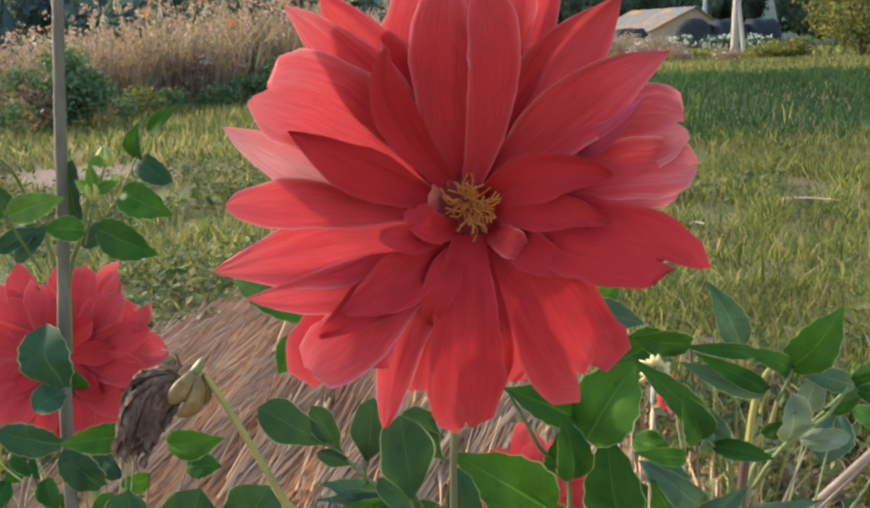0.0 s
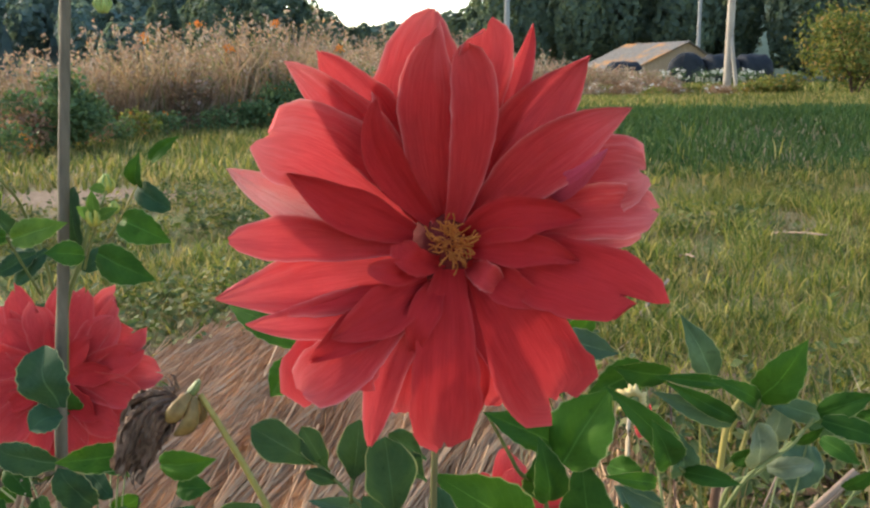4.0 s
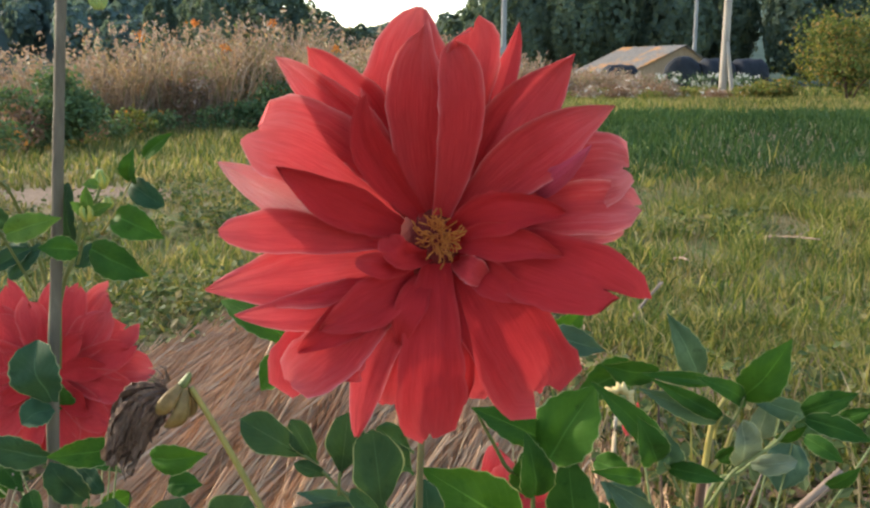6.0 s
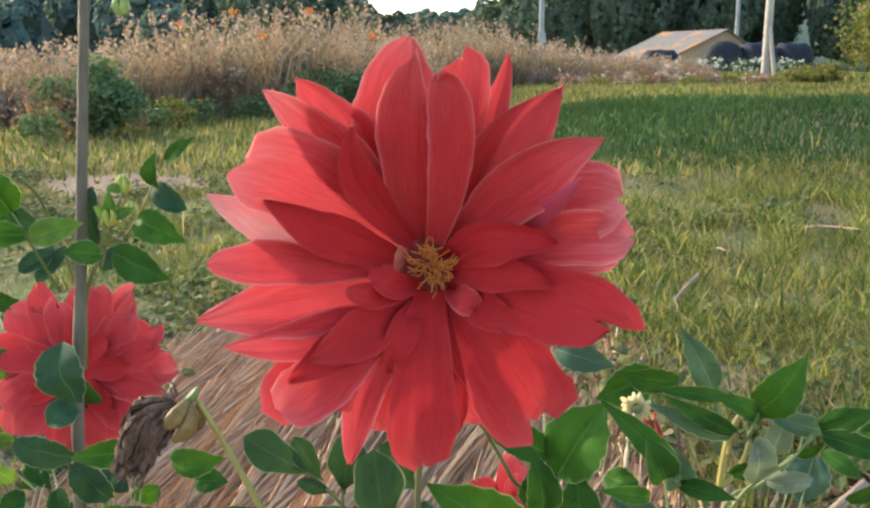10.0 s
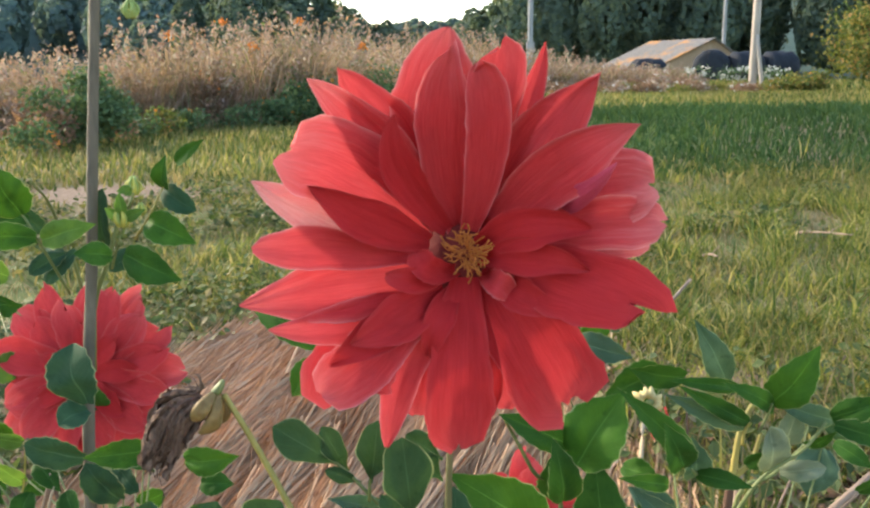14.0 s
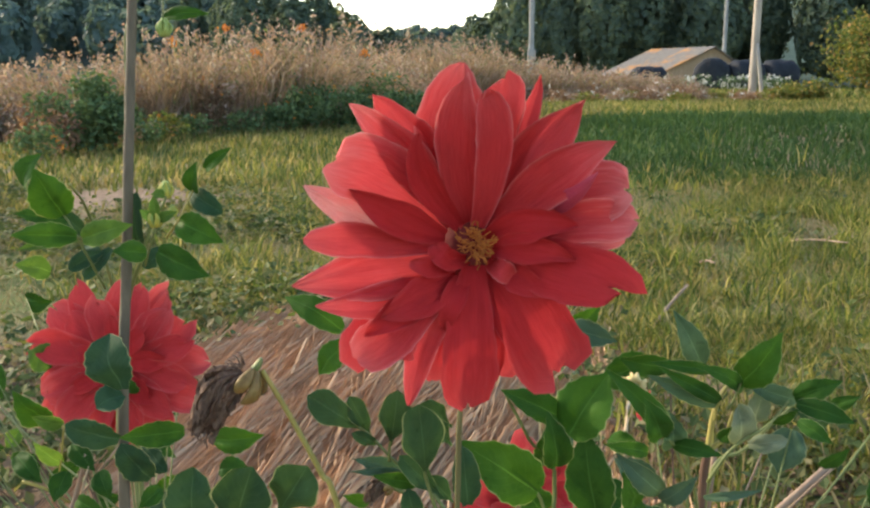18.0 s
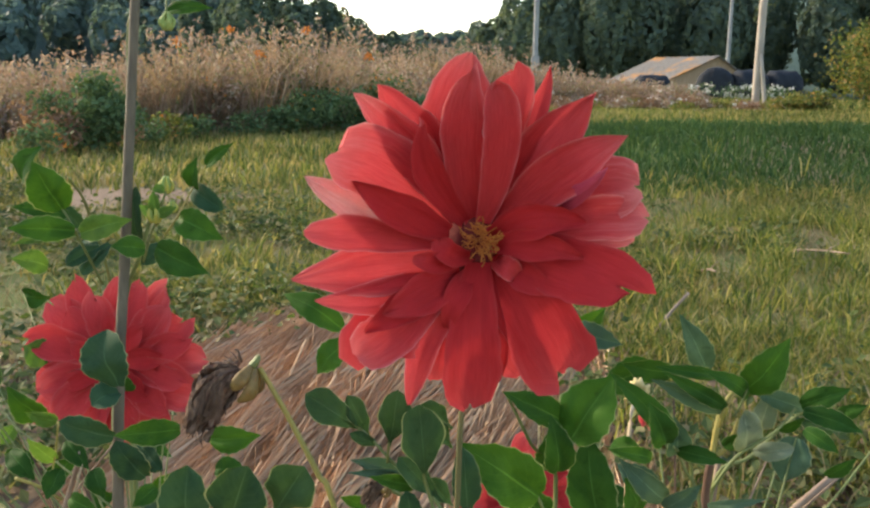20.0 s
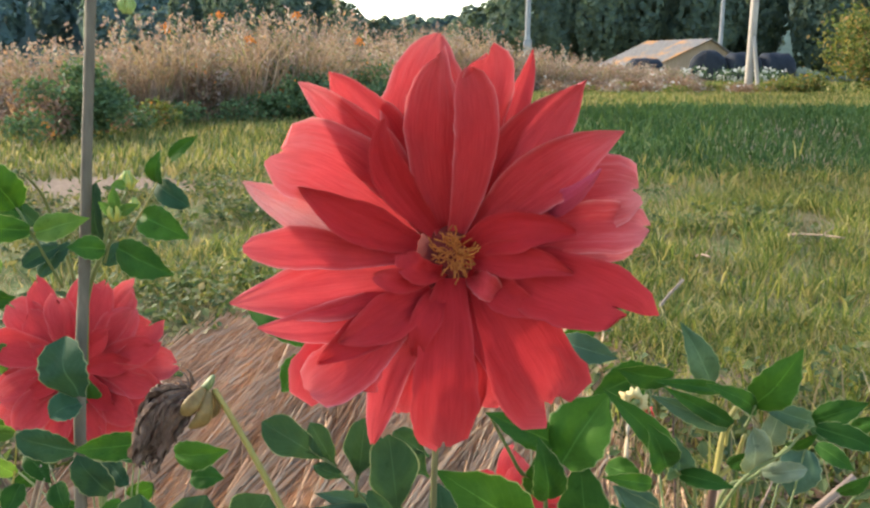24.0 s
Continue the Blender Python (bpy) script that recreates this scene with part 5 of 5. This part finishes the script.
tube("leaf_stalk", [(0.030, 0.430, 0.902), (0.033, 0.435, 0.878), (0.044, 0.440, 0.839)], 0.001, 0.002, M["stem"], main_plant)
tube("leaf_stalk", [(0.015, 0.440, 0.917), (0.011, 0.445, 0.895), (0.010, 0.450, 0.882)], 0.001, 0.0016, M["stem"], main_plant)
tube("leaf_stalk", [(0.081, 0.490, 0.864), (0.107, 0.500, 0.836), (0.116, 0.500, 0.806)], 0.0012, 0.002, M["stem"], main_plant)
tube("leaf_stalk", [(-0.381, 0.840, 1.014), (-0.355, 0.845, 0.974), (-0.344, 0.850, 0.947), (-0.332, 0.880, 0.886)], 0.0011, 0.0022, M["stem"], left_plant)
tube("leaf_stalk", [(-0.407, 0.845, 0.953), (-0.344, 0.845, 0.951), (-0.339, 0.850, 0.947)], 0.0011, 0.0016, M["stem"], left_plant)
tube("leaf_stalk", [(-0.208, 0.870, 1.022), (-0.224, 0.870, 0.998), (-0.239, 0.860, 0.967), (-0.254, 0.860, 0.946)], 0.0011, 0.002, M["yellow_stem"], left_plant)
tube("leaf_stalk", [(-0.261, 0.850, 0.933), (-0.231, 0.840, 0.926), (-0.209, 0.830, 0.915)], 0.0009, 0.0013, M["stem"], left_plant)
tube("leaf_stalk", [(-0.367, 0.820, 0.751), (-0.339, 0.820, 0.736), (-0.314, 0.840, 0.721)], 0.0014, 0.002, M["yellow_stem"], left_plant)
tube("leaf_stalk", [(-0.394, 0.840, 0.652), (-0.386, 0.850, 0.693), (-0.374, 0.840, 0.740)], 0.0018, 0.0014, M["yellow_stem"], left_plant)
tube("leaf_stalk", [(-0.363, 0.840, 0.655), (-0.357, 0.850, 0.684), (-0.352, 0.860, 0.696)], 0.0022, 0.0016, M["stick"], left_plant)
tube("leaf_stalk", [(-0.421, 0.830, 0.681), (-0.397, 0.830, 0.673), (-0.371, 0.830, 0.657)], 0.0028, 0.0024, M["yellow_stem"], left_plant)
tube("leaf_stalk", [(0.084, 0.506, 0.907), (0.103, 0.519, 0.866), (0.123, 0.530, 0.818), (0.09, 0.47, 0.60)], 0.0014, 0.003, M["stem"], main_plant)
tube("leaf_stalk", [(0.200, 0.520, 0.866), (0.219, 0.535, 0.834), (0.20, 0.52, 0.72), (0.06, 0.44, 0.5)], 0.0014, 0.003, M["stem"], main_plant)
tube("stem", [(-0.076, 0.493, 0.926), (-0.067, 0.490, 0.912), (-0.053, 0.485, 0.889), (-0.037, 0.480, 0.859), (-0.025, 0.475, 0.834), (0.02, 0.455, 0.66), (0.04, 0.44, 0.3)], 0.0025, 0.0032, M["yellow_stem"], main_plant, "pale olive stalk of the withered head")


def lobe(name, head, a, b, bow, r, mat, label=""):
    """A plump pointed scale from a to b, bulging along bow."""
    a, b, bow, verts, rows, sides = Vector(a), Vector(b), Vector(bow), [], 9, 10
    t = (b - a).normalized()
    u = t.cross(bow).normalized()
    n = u.cross(t)
    for i in range(rows):
        s = i / (rows - 1)
        c = a.lerp(b, s) + bow * math.sin(math.pi * s)
        q = r * math.sin(math.pi * (0.08 + 0.88 * s)) ** 0.7
        verts += [c + q * (math.cos(2 * math.pi * k / sides) * u + 0.55 * math.sin(2 * math.pi * k / sides) * n) for k in range(sides)]
    faces = [(i * sides + k, i * sides + (k + 1) % sides, (i + 1) * sides + (k + 1) % sides, (i + 1) * sides + k) for i in range(rows - 1) for k in range(sides)]
    faces += [tuple(range(sides))[::-1], tuple(range((rows - 1) * sides, rows * sides))]
    return part(name, mesh(name, verts, faces, mat), head, label)


def withered_head(top, end, size=1.0):
    """A spent bloom: a crumpled mass of brown petals hanging from plump yellow sepals."""
    rng = random.Random(3)
    top, end = Vector(top), Vector(end)
    ax = (end - top).normalized()
    a = ax.cross(Vector((0, 1, 0))).normalized()
    a = a if a.z > 0 else -a
    b = ax.cross(a)
    span = (end - top).length
    head = part("withered_head", None, main_plant, "withered brown flower head on a bent stalk")
    for k in range(120):
        an = 2.4 * k + rng.uniform(-0.3, 0.3)
        r = math.sqrt((k + 1) / 120)
        out = math.cos(an) * a + math.sin(an) * b
        up = max(0.0, math.cos(an))
        ln = span * rng.uniform(0.55, 0.95)
        p0 = top + ax * 0.005 * size + out * 0.0050 * size * r + a * 0.002 * size
        p1 = p0 + ax * ln * 0.46 + out * (0.0058 + 0.0035 * up) * size * r + a * 0.004 * size
        p2 = p0 + ax * ln * (1.12 - 0.2 * r) + out * 0.0032 * size * r + Vector((rng.uniform(-1, 1), rng.uniform(-1, 1), rng.uniform(-1.6, 0.4))) * 0.003 * size
        rows, cols, verts = 19, 6, []
        wv = out.cross(ax)
        curl = rng.uniform(-0.002, 0.004) * size
        for i in range(rows):
            s = i / (rows - 1)
            c = (1 - s) ** 2 * p0 + 2 * s * (1 - s) * (2 * p1 - 0.5 * (p0 + p2)) + s * s * p2
            w = 0.0062 * size * math.sin(math.pi * (0.14 + 0.80 * s)) ** 0.8 * (1 + 0.5 * noise.noise(Vector((s * 7, k, 2))))
            for j in range(cols):
                v = 2 * j / (cols - 1) - 1
                crumple = size * (0.0022 * noise.noise(Vector((s * 7 + k, v * 2.5, k * 1.7))) + 0.0018 * noise.noise(Vector((s * 22, v * 5, k * 0.7))) + 0.0012 * math.sin(v * 5 + k))
                verts.append(c + wv * (v * w * 0.45 + 0.002 * size * noise.noise(Vector((s * 6, k, 0.5)))) + out * (crumple - curl * v * v))
        part("withered_petal", mesh("withered_petal", verts, sheet(rows, cols), M["withered"]), head)
    low, near = -a, Vector((0, -1, 0))
    for f, g, r, ln in ((0.05, 1.0, 0.0046, 0.016), (0.75, 0.7, 0.0060, 0.021), (1.0, -0.25, 0.0048, 0.018)):
        d = (low * f + near * g).normalized()
        p = top - ax * 0.003 * size + d * 0.005 * size
        lobe("sepal", head, p, p + ax * ln * size + d * 0.007 * size, d * 0.006 * size, r * size, M["calyx"], "plump yellow sepal")
    lobe("receptacle", head, top - ax * 0.010 * size, top + ax * 0.004 * size, low * 0.001, 0.0052 * size, M["stem"], "green cap under the sepals")
    for k in range(12):
        p = top + ax * rng.uniform(0.0, 0.010) * size + a * 0.006 * size
        q = (a * rng.uniform(0.4, 1) + ax * rng.uniform(-0.8, 0.6) + near * rng.uniform(-0.3, 0.6)).normalized() * 0.011 * size
        tube("wisp", [p, p + q * 0.6 + Vector((0.001, 0, 0.001)), p + q], 0.0008 * size, 0.0003 * size, M["withered"], head, "", 4, 3)
    for k in range(7):
        p = end + a * rng.uniform(-0.008, 0.006) * size - ax * 0.006 * size
        tube("wisp", [p, p + Vector((rng.uniform(-0.006, 0.001), 0, -0.007)) * size, p + Vector((rng.uniform(-0.012, -0.002), 0, -0.015)) * size], 0.0007 * size, 0.0003 * size, M["withered"], head, "", 4, 3)


withered_head((-0.0827, 0.4930, 0.9261), (-0.1144, 0.4780, 0.8901), 1.0)
withered_head((0.007, 0.493, 0.847), (-0.008, 0.490, 0.835), 0.42)
tube("stem", [(0.007, 0.493, 0.847), (0.027, 0.493, 0.797), (0.05, 0.45, 0.5)], 0.002, 0.003, M["stem"], main_plant)

# the left plant and its stake
stake = tube("garden_stake", [(-0.302, 0.73, -0.1), (-0.298, 0.80, 0.668), (-0.294, 0.853, 0.938), (-0.290, 0.88, 1.083), (-0.284, 0.91, 1.25), (-0.28, 0.93, 1.36)], 0.0062, 0.0048, M["stake"], None, "", 9, 8, 0.05)
tagged(stake, "thin weathered wooden stake beside the dahlia", "stake")
tube("leaf_stalk", [(-0.251, 0.860, 0.995), (-0.256, 0.855, 0.974), (-0.267, 0.855, 0.947), (-0.279, 0.860, 0.916)], 0.0011, 0.002, M["stem"], left_plant)
tube("stem", [(-0.248, 0.856, 0.995), (-0.256, 0.851, 0.977), (-0.264, 0.850, 0.968), (-0.279, 0.853, 0.926), (-0.300, 0.862, 0.88), (-0.322, 0.875, 0.78), (-0.328, 0.875, 0.6), (-0.30, 0.86, -0.03)], 0.0016, 0.006, M["stem"], left_plant)
tube("stem", [(-0.342, 0.955, 0.772), (-0.335, 0.945, 0.74), (-0.32, 0.91, 0.6), (-0.30, 0.86, 0.2)], 0.004, 0.005, M["stem"], left_plant)
tube("stem", [(-0.37, 0.90, 1.0), (-0.375, 0.96, 0.95), (-0.37, 1.01, 0.8), (-0.33, 0.93, 0.4)], 0.0018, 0.005, M["stem"], left_plant)
tube("stem", [(-0.258, 0.91, 1.17), (-0.266, 0.93, 1.215), (-0.303, 0.925, 1.17), (-0.306, 0.915, 1.05), (-0.318, 0.89, 0.8)], 0.0014, 0.0026, M["stem"], left_plant)


def bud(plant, at, r, mats=("bud_green", "bud_green")):
    """A closed bud: an egg of overlapping scales."""
    head = part("bud", None, plant, "small closed green bud")
    at = Vector(at)
    for ringk, (n, rr, h) in enumerate(((6, 1.0, 1.0), (5, 0.75, 1.25))):
        for k in range(n):
            an = 2 * math.pi * (k + 0.5 * ringk) / n
            o = Vector((math.cos(an), math.sin(an), 0)) * r * rr
            tube("scale", [at + o * 0.3 - Vector((0, 0, r)), at + o, at + o * 0.35 + Vector((0, 0, r * h))], r * 0.35, r * 0.12, M[mats[ringk]], head, "", 6, 4)


for at, r in (((-0.261, 0.850, 0.970), 0.0085), ((-0.251, 0.860, 0.998), 0.0075), ((-0.242, 0.850, 0.977), 0.005)):
    bud(left_plant, at, r, ("bud_yellow", "bud_green"))
for base, tip in (((-0.261, 0.848, 0.967), (-0.273, 0.840, 0.980)), ((-0.257, 0.848, 0.968), (-0.235, 0.840, 0.978)), ((-0.259, 0.846, 0.972), (-0.258, 0.840, 0.995)), ((-0.250, 0.850, 0.994), (-0.260, 0.840, 0.996))):
    leaf(left_plant, base, tip, 0.010, "y", 10)
bud(left_plant, (-0.257, 0.908, 1.166), 0.008)

# the right plant
tube("leaf_stalk", [(0.203, 0.525, 0.865), (0.210, 0.525, 0.848), (0.223, 0.530, 0.824), (0.229, 0.535, 0.787)], 0.0013, 0.002, M["stem"], right_plant)
tube("leaf_stalk", [(0.295, 0.555, 0.881), (0.278, 0.545, 0.867), (0.251, 0.540, 0.850), (0.235, 0.540, 0.824)], 0.0013, 0.0022, M["stem"], right_plant)
tube("leaf_stalk", [(0.256, 0.545, 0.898), (0.252, 0.545, 0.886), (0.248, 0.545, 0.878)], 0.0012, 0.0018, M["stem"], right_plant)
tube("leaf_stalk", [(0.243, 0.545, 0.885), (0.240, 0.545, 0.880), (0.239, 0.545, 0.870)], 0.0012, 0.0018, M["yellow_stem"], right_plant)
tube("stem", [(0.272, 0.606, 0.879), (0.262, 0.600, 0.872), (0.253, 0.592, 0.857), (0.247, 0.584, 0.825)], 0.0026, 0.0036, M["yellow_stem"], right_plant, "yellow stem fork")
tube("stem", [(0.268, 0.592, 0.858), (0.261, 0.587, 0.840), (0.249, 0.585, 0.828)], 0.0020, 0.0034, M["yellow_stem"], right_plant, "yellow stem fork")
tube("stem", [(0.2475, 0.5845, 0.829), (0.245, 0.585, 0.777), (0.246, 0.59, 0.5), (0.25, 0.60, -0.03)], 0.0046, 0.0054, M["brown_stem"], right_plant, "reddish brown woody stem")
tube("stem", [(0.321, 0.603, 0.862), (0.281, 0.597, 0.825), (0.252, 0.593, 0.795), (0.249, 0.60, 0.6)], 0.0016, 0.003, M["stem"], right_plant)
tube("stem", [(0.205, 0.664, 0.850), (0.180, 0.566, 0.85), (0.19, 0.58, 0.7), (0.24, 0.6, 0.4)], 0.002, 0.003, M["stick"], right_plant)
tube("stem", [(0.104, 0.676, 0.733), (0.12, 0.70, 0.6), (0.22, 0.62, 0.3)], 0.004, 0.004, M["stem"], right_plant)


def spent_bud():
    """A cream-coloured bud with a few red petals left."""
    head = part("spent_bud", None, right_plant, "cream bud with a few drooping red petals")
    bud_at = Vector((0.205, 0.660, 0.854))
    for k in range(15):
        an = 2 * math.pi * k / 15
        o = Vector((math.cos(an), 0.35 * math.sin(an), 0.9 * math.sin(an)))
        far = 0.0115 + 0.0020 * math.sin(k * 2.3)
        lobe("petal", head, bud_at + o * 0.003, bud_at + o * far + Vector((0, 0.003, -0.001)), Vector((0, -0.0035, 0.0005)), 0.0027, M["cream"], "pale cream petal")
    lobe("eye", head, bud_at + Vector((-0.003, -0.002, -0.002)), bud_at + Vector((0.004, -0.002, 0.002)), Vector((0, -0.001, 0)), 0.0034, M["stem"], "green eye of the spent flower")
    for k in range(4):
        p = bud_at + Vector((0.002 + 0.004 * k, 0.004, -0.006))
        petal(head, tuple(p * 100), tuple((p + Vector((0.004, 0, -0.012))) * 100), tuple((p + Vector((0.006 + 0.002 * k, 0.002, -0.028 - 0.003 * k))) * 100), 1.1, 0.55, 0.3, 0.3, 0.0, (), "red", rows=9, cols=7)


spent_bud()
for p, q in (((2.24, 5.55, 0.06), (2.40, 5.09, 0.10)), ((1.50, 4.95, 0.06), (1.47, 4.60, 0.10)), ((0.95, 3.66, 0.06), (1.18, 4.04, 0.10))):
    d = thing("dry_stick", "dull dry stalk lying in the grass", "stick", (p[0], p[1], ground_z(p[0], p[1])))
    q = Vector((q[0] - p[0], q[1] - p[1], 0.12))
    tube("shaft", [(0, 0, 0.05), q * 0.5 + Vector((0, 0, 0.035)), q], 0.009, 0.006, M["twig"], d, "", 6, 4, 0.15)
    tube("twig", [q * 0.6 + Vector((0, 0, 0.03)), q * 0.7 + Vector((0.03, 0, 0.07))], 0.004, 0.002, M["twig"], d, "", 5, 3)
for p, m, q, r in (((0.230, 0.70, 0.0), (0.252, 0.66, 0.43), (0.262, 0.612, 0.818), 0.0035), ((-0.30, 0.74, 0.0), (0.062, 0.742, 0.377), (0.423, 0.741, 0.7536), 0.0055), ((-0.52, 0.95, 0.3), (-0.44, 0.90, 0.51), (-0.36, 0.86, 0.70), 0.004)):
    d = thing("dry_stick", "dull brown stick among the leaves", "stick", p)
    p, m, q = Vector((0, 0, -0.02)), Vector(m) - Vector(p), Vector(q) - Vector(p)
    tube("shaft", [p, m, m.lerp(q, 0.5) + Vector((0.003, 0, 0.004)), q], r, r * 0.7, M["twig"], d, "", 7, 5, 0.12)
    tube("twig", [m.lerp(q, 0.6), m.lerp(q, 0.75) + Vector((0.02, 0, 0.012)), m.lerp(q, 0.9) + Vector((0.045, 0.01, 0.03))], r * 0.5, r * 0.2, M["twig"], d, "", 5, 3)
for ob in (left_plant, main_plant, right_plant):
    rooted(ob)
